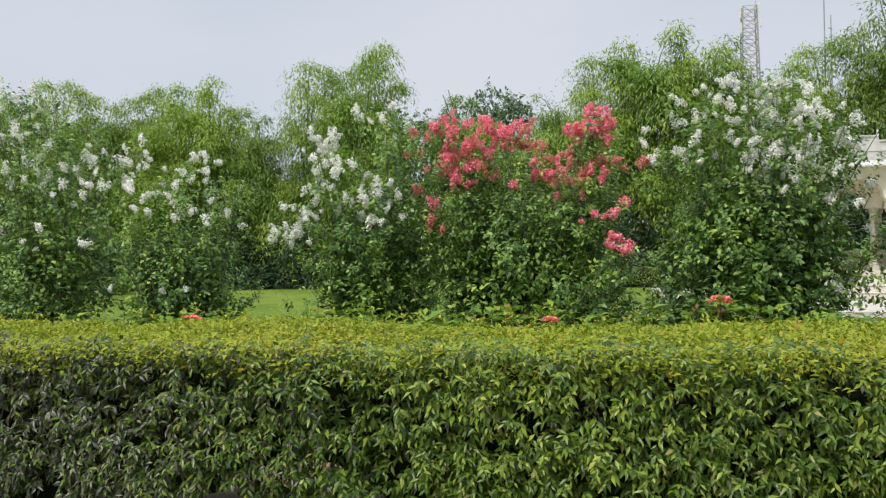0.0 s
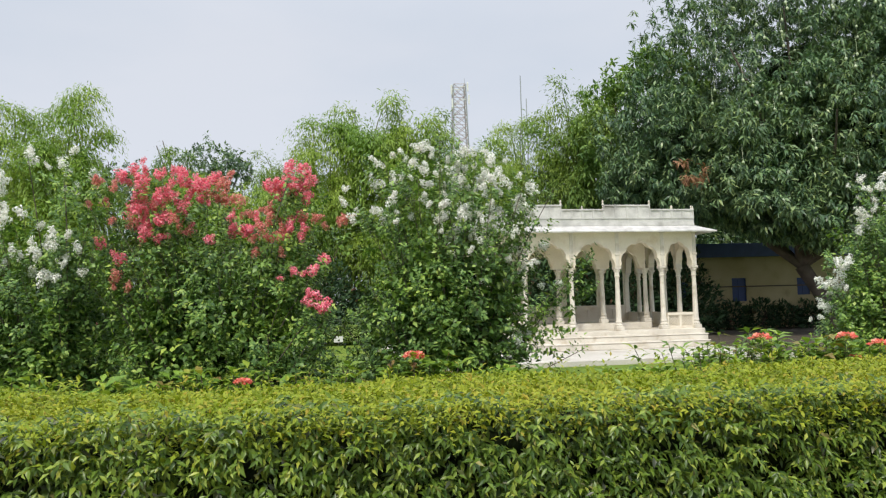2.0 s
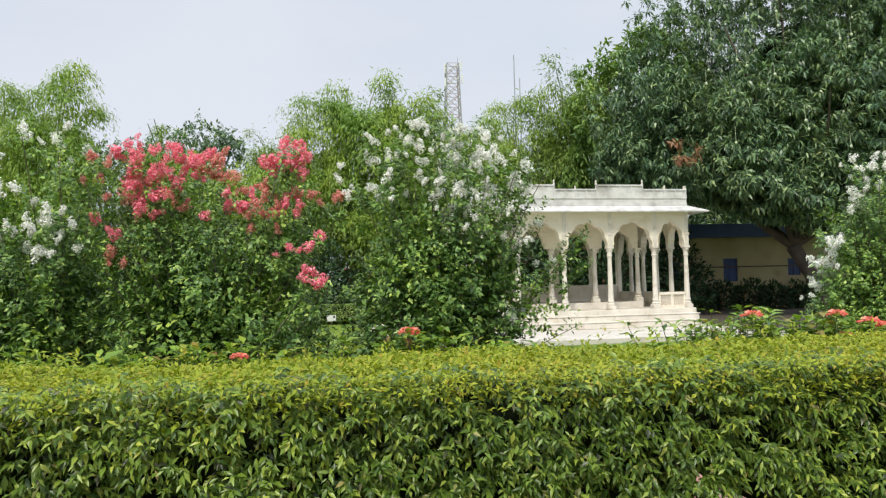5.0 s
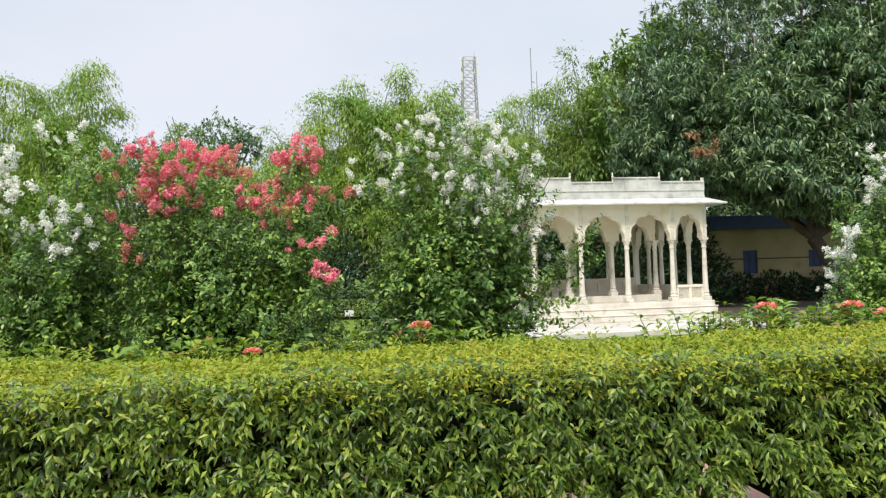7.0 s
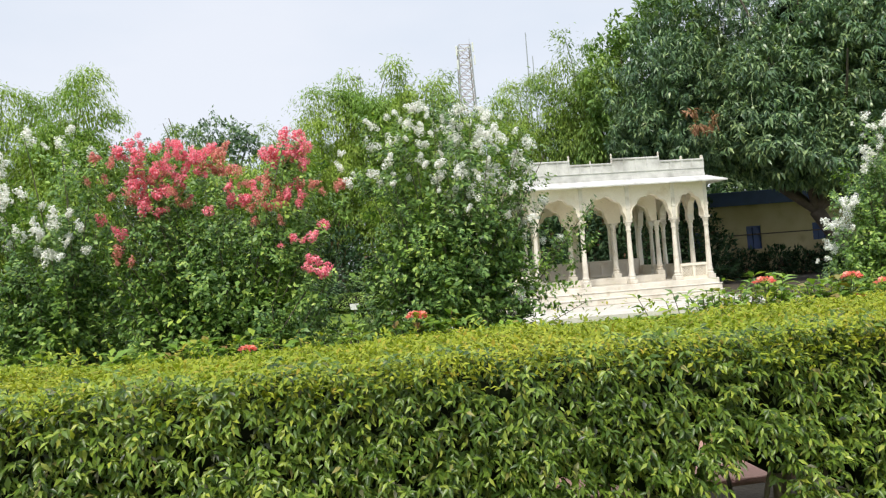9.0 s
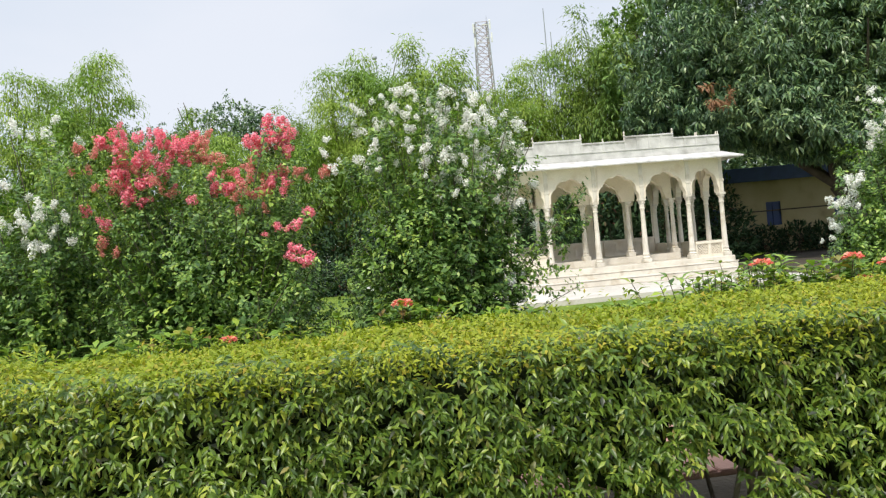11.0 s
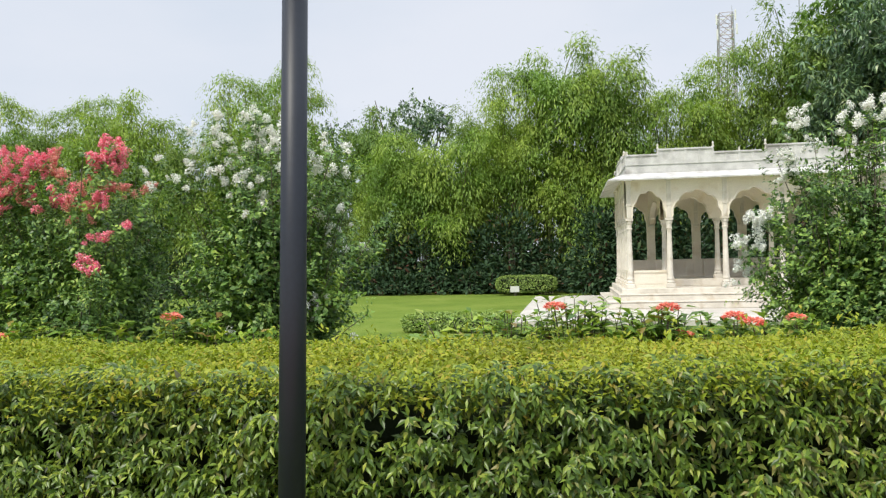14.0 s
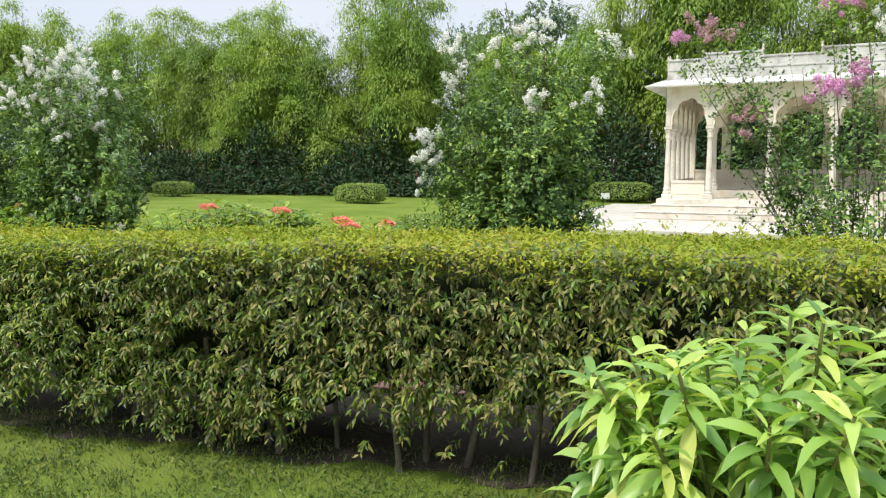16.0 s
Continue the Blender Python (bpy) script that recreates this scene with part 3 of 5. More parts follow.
def lattice_rail(parent, s0, s1, z0, z1, place, name="lattice_rail"):
    """Low railing with a pierced diagonal screen in a frame."""
    bm = bmesh.new()

    def bar(a, b, c, d, t):
        ps = [(a, -t), (b, -t), (b, t), (a, t)]
        lo = [bm.verts.new(place(s, o, c)) for s, o in ps]
        hi = [bm.verts.new(place(s, o, d)) for s, o in ps]
        for k in range(4):
            bm.faces.new((lo[k], lo[(k + 1) % 4], hi[(k + 1) % 4], hi[k]))
        bm.faces.new(lo[::-1])
        bm.faces.new(hi)

    bar(s0, s1, z1 - 0.07, z1, 0.06)
    bar(s0, s1, z0, z0 + 0.08, 0.05)
    n = max(1, round((s1 - s0) / 0.5))
    for k in range(n + 1):
        c = s0 + (s1 - s0) * k / n
        bar(max(s0, c - 0.04), min(s1, c + 0.04), z0 + 0.08, z1 - 0.07, 0.045)
    za, zb = z0 + 0.08, z1 - 0.07
    step = 0.085
    for sign in (1, -1):
        q = s0 - (zb - za)
        while q < s1:
            lo_s, hi_s = (q, q + zb - za) if sign > 0 else (q + zb - za, q)
            pts = []
            for (s, z) in ((lo_s, za), (hi_s, zb)):
                pts.append((s, z))
            (sa, z_a), (sb, z_b) = pts
            # clip to the panel
            def cut(s):
                t = (s - sa) / (sb - sa)
                return s, z_a + t * (z_b - z_a)
            if sa < s0: sa, z_a = cut(s0)
            elif sa > s1: sa, z_a = cut(s1)
            if sb < s0: sb, z_b = s0, za + (zb - za) * ((s0 - lo_s) / (hi_s - lo_s))
            elif sb > s1: sb, z_b = s1, za + (zb - za) * ((s1 - lo_s) / (hi_s - lo_s))
            if abs(sa - sb) > 0.02:
                w = 0.013
                for o in (-0.02, 0.02):
                    bm.faces.new([bm.verts.new(place(s, o, z)) for s, z in ((sa - w, z_a), (sa + w, z_a), (sb + w, z_b), (sb - w, z_b))])
            q += step
    return part(name, bm, M_MARBLE_IN, parent, "pierced marble screen")


def solid_rail(parent, s0, s1, z0, z1, place):
    bm = bmesh.new()

    def slab(a, b, c, d, t):
        ps = [(a, -t), (b, -t), (b, t), (a, t)]
        lo = [bm.verts.new(place(s, o, c)) for s, o in ps]
        hi = [bm.verts.new(place(s, o, d)) for s, o in ps]
        for k in range(4):
            bm.faces.new((lo[k], lo[(k + 1) % 4], hi[(k + 1) % 4], hi[k]))
        bm.faces.new(lo[::-1])
        bm.faces.new(hi)

    slab(s0, s1, z0, z1 - 0.06, 0.05)
    slab(s0, s1, z1 - 0.06, z1, 0.075)
    slab(s0 + 0.1, s1 - 0.1, z0 + 0.12, z1 - 0.16, 0.062)
    return part("rail_panel", bm, M_MARBLE_IN, parent, "solid carved marble railing")


def pavilion():
    pv = thing("pavilion", (0.7, 2.4, 0.12), "open white marble garden pavilion with cusped arches and slender columns", "pavilion")
    x0, x1 = PX[0] - 0.24, PX[-1] + 0.16
    y0, y1 = -0.24, PD + 0.24
    # stepped base
    tiers = [(0.00, 0.0, 0.0, 0.12, FLOOR), (0.08, -0.12, 0.36, 0.12, 0.45), (0.40, -0.3, 0.78, 0.12, 0.285)]
    for side, east, front, z0, z1 in tiers:
        bm = bmesh.new()
        box(bm, x0 - side, x1 + east, y0 - front, y1 + east, z0, z1, 0.014)
        part("step", bm, M_MARBLE, pv)
        bm = bmesh.new()
        box(bm, x0 - side - 0.02, x1 + east + 0.02, y0 - front - 0.02, y1 + east + 0.02, z1 + 0.002, z1 + 0.03, 0.01)
        if z1 < FLOOR:
            part("tread", bm, M_MARBLE, pv)
        else:
            bm.free()
    bm = bmesh.new()
    box(bm, -1.47, 3.055, 1.0, 3.75, FLOOR, FLOOR + 0.2, 0.012)
    part("inner_platform", bm, M_MARBLE, pv)
    # columns
    H = 1.89
    me = column_meshes(H)
    pm = pilaster_mesh("pilaster", 3.6 - FLOOR - H)
    spots = [(x, 0.0) for x in PX] + [(x, PD) for x in PX] + [(x, y) for x in (PX[0], PX[-1]) for y in PY[1:-1]]
    inv = world_of(pv).inverted()
    for x, y in spots:
        stand_column("column", me, pv, inv @ Matrix.Translation((x, y, FLOOR)))
        turn = 0 if y in (0.0, PD) else 90
        child("pilaster", pm, pv, at=inv @ pose(x, y, FLOOR + H, 0, 0, turn))
    me2 = column_meshes(H - 0.2, 0.95)
    inner = [(x, y) for y in (1.15,) for x in PX[1:-1]]
    for x, y in inner:
        stand_column("inner_column", me2, pv, inv @ Matrix.Translation((x, y, FLOOR + 0.2)))
    # arcades
    spring, apex, top = FLOOR + H, FLOOR + 2.62, 3.6
    for y in (0.0, PD):
        for a, b in zip(PX, PX[1:]):
            arch_panel(pv, a, b, spring, apex if y == 0 else apex - 0.12, top, 0.2, lambda s, o, z, y=y: (s, y + o, z), 0.085 if y == 0 else 0.13)
    for k, x in enumerate(PX):
        bm = bmesh.new()
        box(bm, x - (0.13 if k else 0.0), x + (0.13 if k < 5 else 0.0), PD - 0.085, PD + 0.085, FLOOR, spring, 0.01)
        part("pier", bm, M_MARBLE_IN, pv, "cream stone pier of the back wall")
    for x in (PX[0], PX[-1]):
        for a, b in zip(PY, PY[1:]):
            e0, e1 = (0.102 if a == 0 else 0), (0.102 if b == PD else 0)
            arch_panel(pv, a + e0, b - e1, spring, apex - 0.05, top, 0.2, lambda s, o, z, x=x: (x + o, s, z))
    for y in (1.15,):
        for a, b in zip(PX[1:-1], PX[2:-1]):
            arch_panel(pv, a, b, spring, apex - 0.14, top, 0.16, lambda s, o, z, y=y: (s, y + o, z), 0.2, name="inner_arch")
    for x in (PX[1], PX[-2]):
        arch_panel(pv, 1.235, PD - 0.102, spring, apex - 0.1, top, 0.16, lambda s, o, z, x=x: (x + o, s, z), 0.3, name="inner_arch")
    # railings
    solid_rail(pv, PX[0] + 0.1, PX[1] - 0.1, FLOOR, FLOOR + 0.48, lambda s, o, z: (s, o, z))
    lattice_rail(pv, PX[-2] + 0.1, PX[-1] - 0.1, FLOOR, FLOOR + 0.48, lambda s, o, z: (s, o, z))
    for a, b in zip(PX, PX[1:]):
        solid_rail(pv, a + 0.13, b - 0.13, FLOOR, FLOOR + 0.74, lambda s, o, z: (s, PD + o, z))
    for x in (PX[0], PX[-1]):
        for a, b in zip(PY, PY[1:]):
            solid_rail(pv, a + 0.1, b - 0.1, FLOOR, FLOOR + 0.48, lambda s, o, z, x=x: (x + o, s, z))
    for a, b in zip(PX[1:-1], PX[2:-1]):
        lattice_rail(pv, a + 0.03, b - 0.03, FLOOR + 0.2, FLOOR + 0.68, lambda s, o, z: (s, 3.6 + o, z))
    # roof slab, sloping eaves
    bm = bmesh.new()
    box(bm, PX[0] - 0.12, PX[-1] + 0.12, -0.12, PD + 0.12, 3.602, 3.7)
    part("roof_slab", bm, M_MARBLE_IN, pv)
    bm = bmesh.new()
    ring = []
    for off, f, z in ((0.10, 0.10, 3.65), (0.56, 0.5, 3.51), (0.56, 0.5, 3.545), (0.10, 0.10, 3.725)):
        ring.append([bm.verts.new(p) for p in ((PX[0] - off, -f, z), (PX[-1] + off, -f, z), (PX[-1] + off, PD + f, z), (PX[0] - off, PD + f, z))])
    for a, b in zip(ring, ring[1:] + ring[:1]):
        for k in range(4):
            bm.faces.new((a[k], a[(k + 1) % 4], b[(k + 1) % 4], b[k]))
    bmesh.ops.recalc_face_normals(bm, faces=bm.faces[:])
    part("eave", bm, M_ROOFSTONE, pv, "thin sloping marble eave")
    # parapet with panels, raised lengths and finials
    o = 0.06

    def run(points, fixed, along_x, outward):
        for a, b, hi in points:
            zt = 4.37 if hi else 4.24
            bm = bmesh.new()

            def bx(p, q, t0, t1, z0, z1, bev=0.0):
                c0, c1 = sorted((fixed + outward * t0, fixed + outward * t1))
                if along_x:
                    box(bm, p, q, c0, c1, z0, z1, bev)
                else:
                    box(bm, c0, c1, p, q, z0, z1, bev)

            bx(a, b, -0.10, 0.0, 3.704, zt - 0.05)
            bx(a, b, -0.12, 0.03, zt - 0.05, zt, 0.008)
            bx(a, b, -0.11, 0.025, 3.73, 3.80)
            bx(a, b, -0.11, 0.022, 3.95, 3.985)
            n = max(1, round((b - a) / 0.36))
            for k in range(n + 1):
                c = a + (b - a) * k / n
                bx(max(a, c - 0.03), min(b, c + 0.03), -0.11, 0.02, 3.987, zt - 0.052)
            wall = part("parapet", bm, M_ROOFSTONE, pv)
            for k in range(0, n + 1):
                c = a + (b - a) * k / n
                big = hi and k in (0, n)
                if not big and (k % 2 or hi):
                    continue
                bm = bmesh.new()
                r = 0.034 if big else 0.026
                px, py = (c, fixed - outward * 0.05) if along_x else (fixed - outward * 0.05, c)
                lathe(bm, [(zt, r), (zt + 0.03, r * 1.1), (zt + 0.05, r * 0.6), (zt + (0.11 if big else 0.075), r * 0.9), (zt + (0.16 if big else 0.11), 0.004)], px, py, 6)
                part("finial", bm, M_MARBLE, wall)

    xs = [PX[0] - o, -1.62, -0.18, 1.15, 2.64, PX[-1] + o]
    for f, w in ((-o, -1), (PD + o, 1)):
        run([(xs[k], xs[k + 1], k in (1, 3)) for k in range(5)], f, True, w)
    ys = [0.0, 1.2, 3.6, PD]
    for f, w in ((PX[0] - o, -1), (PX[-1] + o, 1)):
        run([(ys[k], ys[k + 1], k == 1) for k in range(3)], f, False, w)
    pv.matrix_basis = YAW @ pv.matrix_basis


pavilion()

bm = bmesh.new()
box(bm, -5.3, 4.3, -4.6, 6.6, 0.0, 0.1)
terrace = tagged(part("terrace", bm, M_PAVE, None), "low white marble terrace around the pavilion", "terrace", "", "structure")
terrace.matrix_basis = YAW


# ---------- shrubs in flower ----------
def panicle_mesh(name, material, n=90, length=0.17, width=0.075, petal=0.03):
    """One flower head: a loose cone of crinkled petals."""
    k = 7
    C = np.stack([RNG.normal(0, width * 0.38, k), RNG.normal(0, width * 0.38, k), np.linspace(0.1, 0.95, k) * length], 1)
    R = RNG.uniform(0.5, 0.75, k) * width
    pick = RNG.integers(0, k, n)
    N = unit(RNG.normal(0, 1, (n, 3)) + np.array([[0, 0, 0.25]]))
    D = np.cross(N, RNG.normal(0, 1, (n, 3))) + N * 0.3
    P = C[pick] + N * R[pick, None] * RNG.uniform(0.7, 1.15, (n, 1)) - unit(D) * petal * 0.45
    U = N + RNG.normal(0, 0.35, (n, 3)) + np.array([[0, 0, 0.3]])
    s = RNG.uniform(0.7, 1.25, n) * petal
    return leaf_mesh(name, P, D, U, s, s * 0.95, material, 0.2, 0.2, True)


HEADS = {}
for key, mat_ in (("white", M_WHITE), ("pink", M_PINK), ("rust", M_RUST), ("mauve", M_MAUVE), ("faded", M_FADED)):
    HEADS[key] = [panicle_mesh("flower_head", mat_, 170, L_, w_, 0.024) for L_, w_ in ((0.13, 0.062), (0.09, 0.065), (0.18, 0.058), (0.15, 0.08))]


def flowering_shrub(at, height, rx, ry, label, tips, shoots=190, per=62, heads=(), seed=1, open_base=0.15, leaf=0.043, sparse=1.0, extra=()):
    """A many-stemmed crape myrtle: stems, a crown of small leaves along arching shoots, and flower heads at the shoot tips.
    tips: (x, z, spread) relative to the base towards which the tall shoots reach; heads: (x, y, z, spread, count, kind)."""
    rng = np.random.default_rng(seed)
    bush = thing("flowering_shrub", (at[0], at[1], 0.05), label, "shrub", "flowering shrubs along the bed")
    ends = []
    for k in range(shoots):
        if k < shoots * 0.45 and tips:
            tx, tz, ts = tips[k % len(tips)]
            e = np.array([tx + rng.normal(0, ts), rng.normal(0, ry * 0.4), tz - abs(rng.normal(0, 0.28))])
        else:
            z = rng.uniform(open_base, 0.95) ** 0.9 * height
            f = (0.72 + 0.38 * math.sin(math.pi * min(1, (z / height) * 0.9 + 0.08))) * (0.68 + 0.32 * min(1.0, z / (0.45 * height)))
            a = rng.uniform(0, 2 * math.pi)
            rr = f * rng.uniform(0.35, 1.05) ** 0.6
            e = np.array([rx * rr * math.cos(a), ry * rr * math.sin(a), z])
        ends.append(e)
    under = [(hx, hy, hz - 0.04, hs * 0.75, max(3, count // 3)) for hx, hy, hz, hs, count, _ in heads]
    for e in (*extra, *under):
        for _ in range(e[4]):
            ends.append(np.array(e[:3]) + rng.normal(0, e[3], 3))
    paths, radii, P, D, U, sizes = [], [], [], [], [], []
    for k, e in enumerate(ends):
        b = np.array([rng.normal(0, 0.13 * rx), rng.normal(0, 0.13 * ry), 0.0])
        mid = b * 0.55 + e * 0.45 + np.array([0, 0, 0.12 * e[2]]) + rng.normal(0, 0.05, 3)
        t = np.linspace(0, 1, 7)[:, None]
        path = (1 - t) ** 2 * b + 2 * t * (1 - t) * mid + t ** 2 * e
        if k % 3 == 0:
            paths.append(path)
            r = rng.uniform(0.006, 0.016) * min(1.0, sparse * 0.7)
            radii.append(np.linspace(r, r * 0.25, 7))
        # leafy side twigs, from the middle of the shoot to its tip
        along = unit(path[-1] - path[-3])
        side = unit(np.array([e[0], e[1], 0.0]) + rng.normal(0, 0.05, 3))
        for u in (1.0, *rng.uniform(0.22, 0.95, 8) ** 0.8):
            c = (1 - u) ** 2 * b + 2 * u * (1 - u) * mid + u ** 2 * e
            ax = along + rng.normal(0, 0.12, 3) if u == 1.0 else side * 0.5 + np.array([0, 0, 0.55]) + rng.normal(0, 0.55, 3)
            ax = ax / np.linalg.norm(ax)
            ln = rng.uniform(0.10, 0.24) * (1.35 - 0.5 * u)
            m = int(2.5 * per * sparse * rng.uniform(0.7, 1.3) / 9)
            q = rng.uniform(0.0, 1.0, (m, 1))
            p = c + ax * (q - (0.7 if u == 1.0 else 0.0)) * ln + rng.normal(0, 0.016, (m, 3))
            turn = rng.normal(0, 1, (m, 3))
            turn = unit(turn - (turn @ ax)[:, None] * ax)
            keep = p[:, 2] > 0.12
            P.append(p[keep])
            D.append((turn + ax * 0.55 + np.array([[0, 0, -0.15]]))[keep])
            U.append((rng.normal(0, 0.3, (m, 3)) + ax * 0.6 + side * 0.35 + np.array([[0, 0, 0.8]]))[keep])
            sizes.append((rng.uniform(0.7, 1.3, m) * leaf * (1.25 if u < 0.7 else 1.0))[keep])
    if sparse == 1.0:
        # older leaves that fill the inside
        m = int(shoots * per * 0.35)
        q = unit(rng.normal(0, 1, (m, 3))) * rng.uniform(0, 1, (m, 1)) ** 0.4
        z = height * (0.44 + 0.36 * q[:, 2])
        w = 0.82 * (0.7 + 0.3 * np.minimum(1.0, z / (0.45 * height)))
        P.append(np.stack([q[:, 0] * rx * w, q[:, 1] * ry * w, z], 1))
        D.append(q * [1, 1, 0.2] + rng.normal(0, 0.5, (m, 3)))
        U.append(rng.normal(0, 0.4, (m, 3)) + q * 0.5 + np.array([[0, 0, 0.9]]))
        sizes.append(rng.uniform(0.9, 1.6, m) * leaf * 1.3)
    P, D, U, sizes = (np.concatenate(q) for q in (P, D, U, sizes))
    shift = np.array([[at[0], at[1], 0.05]])
    child("stem_growth", tube_mesh("stems", [q + shift[0] for q in paths], radii, M_BARK, 5), bush, "thin woody stems")["kind"] = "stuff"
    ob = child("crown", leaf_mesh("crown", P + shift, D, U, sizes, sizes * 0.54, M_BUSH, 0.12, 0.15, True), bush, "small dark green leaves")
    ob["kind"] = "stuff"
    for hx, hy, hz, hs, count, kind in heads:
        for _ in range(int(count * (2.3 if kind in ("pink", "rust") else 1.9))):
            q = np.array([hx, hy, hz]) + np.clip(rng.normal(0, 1, 3), -1.4, 1.4) * np.array([hs * 1.05, hs * 0.8, hs * 0.85])
            s = rng.uniform(0.3, 0.66)
            me = HEADS[kind][int(rng.integers(0, 4))]
            # heads sit on the tip of a shoot
            m = Matrix.Translation(q.tolist()) @ Euler((rng.normal(0, 0.5), rng.normal(0, 0.5), rng.uniform(0, 6.28))).to_matrix().to_4x4() @ Matrix.Scale(s, 4)
            child("flower_head", me, bush, at=m)
    return bush


flowering_shrub((-5.6, -15.2), 2.5, 0.95, 0.8, "tall crape myrtle shrub with dense white flower heads", [(-0.45, 2.75, 0.12), (0.3, 2.7, 0.14), (0.65, 2.5, 0.1), (0.0, 2.8, 0.1)], 210, 66,
                [(-0.4, -0.25, 2.6, 0.16, 9, "white"), (0.3, -0.3, 2.5, 0.15, 9, "white"), (0.65, -0.2, 2.35, 0.12, 6, "white"), (0.15, -0.5, 2.1, 0.25, 8, "white"),
                 (-0.65, -0.4, 2.25, 0.14, 6, "white"), (0.0, -0.3, 1.5, 0.55, 6, "white"), (0.75, -0.2, 1.7, 0.15, 4, "white"), (-0.05, 0.1, 2.75, 0.14, 5, "white"), (0.55, -0.3, 0.95, 0.2, 4, "white"), (0.1, -0.35, 2.3, 0.28, 14, "white"), (0.35, -0.4, 1.95, 0.3, 9, "white")], 11,
                extra=((1.05, -0.3, 1.55, 0.12, 6), (1.25, -0.35, 1.7, 0.07, 4), (0.95, -0.3, 0.9, 0.15, 6)))
flowering_shrub((-7.45, -15.3), 2.3, 1.05, 0.8, "broad crape myrtle shrub covered with coral pink flower heads", [(-0.65, 2.55, 0.2), (0.6, 2.6, 0.1), (-0.2, 2.4, 0.2), (-1.0, 2.1, 0.15)], 200, 60,
                [(0.63, -0.4, 2.45, 0.07, 9, "pink"), (0.47, -0.4, 2.33, 0.05, 4, "pink"), (0.63, -0.4, 2.31, 0.06, 5, "pink"), (-0.42, -0.4, 2.28, 0.16, 18, "pink"), (-0.65, -0.4, 2.5, 0.06, 5, "pink"),
                 (-0.16, -0.4, 2.38, 0.1, 8, "pink"), (-0.59, -0.4, 2.2, 0.07, 6, "pink"), (0.0, -0.35, 2.34, 0.07, 4, "rust"), (-0.4, -0.45, 2.15, 0.12, 6, "rust"), (-0.5, -0.5, 1.99, 0.05, 3, "pink"), (-0.75, -0.4, 2.07, 0.04, 1, "rust"),
                 (0.11, -0.5, 2.05, 0.05, 3, "pink"), (0.27, -0.5, 2.04, 0.04, 3, "pink"), (0.0, -0.5, 1.95, 0.03, 1, "pink"), (0.62, -0.45, 2.02, 0.08, 5, "pink"), (0.39, -0.5, 1.9, 0.08, 4, "rust"), (0.47, -0.4, 2.16, 0.07, 3, "rust"),
                 (0.75, -0.4, 2.1, 0.05, 3, "rust"), (0.13, -0.4, 2.2, 0.06, 3, "rust"), (-0.72, -0.5, 1.63, 0.06, 2, "rust"), (-0.94, -0.4, 1.91, 0.04, 1, "pink"), (-0.76, -0.45, 1.83, 0.03, 1, "pink"), (0.65, -0.6, 1.72, 0.06, 2, "pink"),
                 (0.8, -0.5, 1.77, 0.03, 1, "pink"), (0.53, -0.6, 1.63, 0.03, 1, "pink"), (0.78, -0.9, 1.46, 0.04, 2, "pink"), (0.85, -0.95, 1.41, 0.03, 2, "pink"), (0.99, -0.4, 2.1, 0.04, 2, "rust"), (-0.95, -0.3, 2.35, 0.08, 3, "rust")], 12, extra=((0.83, -0.9, 1.4, 0.05, 4),))
flowering_shrub((-8.85, -15.1), 2.2, 0.55, 0.6, "narrow crape myrtle shrub with white flower heads on leaning shoots", [(-0.55, 2.45, 0.1), (0.1, 2.3, 0.2), (0.1, 2.75, 0.12), (-0.75, 1.8, 0.12)], 150, 58,
                [(-0.5, -0.3, 2.42, 0.09, 8, "white"), (-0.45, -0.4, 2.15, 0.1, 8, "white"), (-0.75, -0.4, 1.68, 0.14, 9, "white"), (0.05, -0.4, 1.95, 0.2, 10, "white"), (0.0, -0.1, 2.6, 0.16, 6, "white"), (-0.5, -0.35, 1.9, 0.12, 6, "white"), (0.15, -0.5, 1.75, 0.12, 4, "white")], 13)
flowering_shrub((-10.9, -15.2), 2.0, 0.68, 0.7, "low broad crape myrtle shrub with scattered white flowers", [(0.3, 2.2, 0.25), (-0.3, 2.3, 0.25)], 160, 48,
                [(0.3, -0.4, 2.0, 0.25, 14, "white"), (-0.4, -0.4, 2.2, 0.22, 10, "white"), (0.0, -0.6, 1.6, 0.4, 6, "white")], 14)
flowering_shrub((-12.5, -15.2), 2.8, 0.95, 0.8, "tall crape myrtle shrub with white flowers at its tips", [(-0.2, 3.2, 0.2), (0.4, 2.9, 0.2)], 160, 44,
                [(-0.2, -0.3, 2.9, 0.22, 12, "white"), (0.4, -0.3, 2.3, 0.3, 14, "white"), (0.0, -0.6, 1.8, 0.4, 10, "white")], 15)
flowering_shrub((-14.2, -15.0), 2.4, 0.95, 0.8, "crape myrtle shrub with a few white flowers", [(0.2, 2.7, 0.3)], 130, 40,
                [(0.2, -0.3, 2.4, 0.3, 14, "white"), (0.0, -0.6, 1.7, 0.4, 8, "white")], 16)
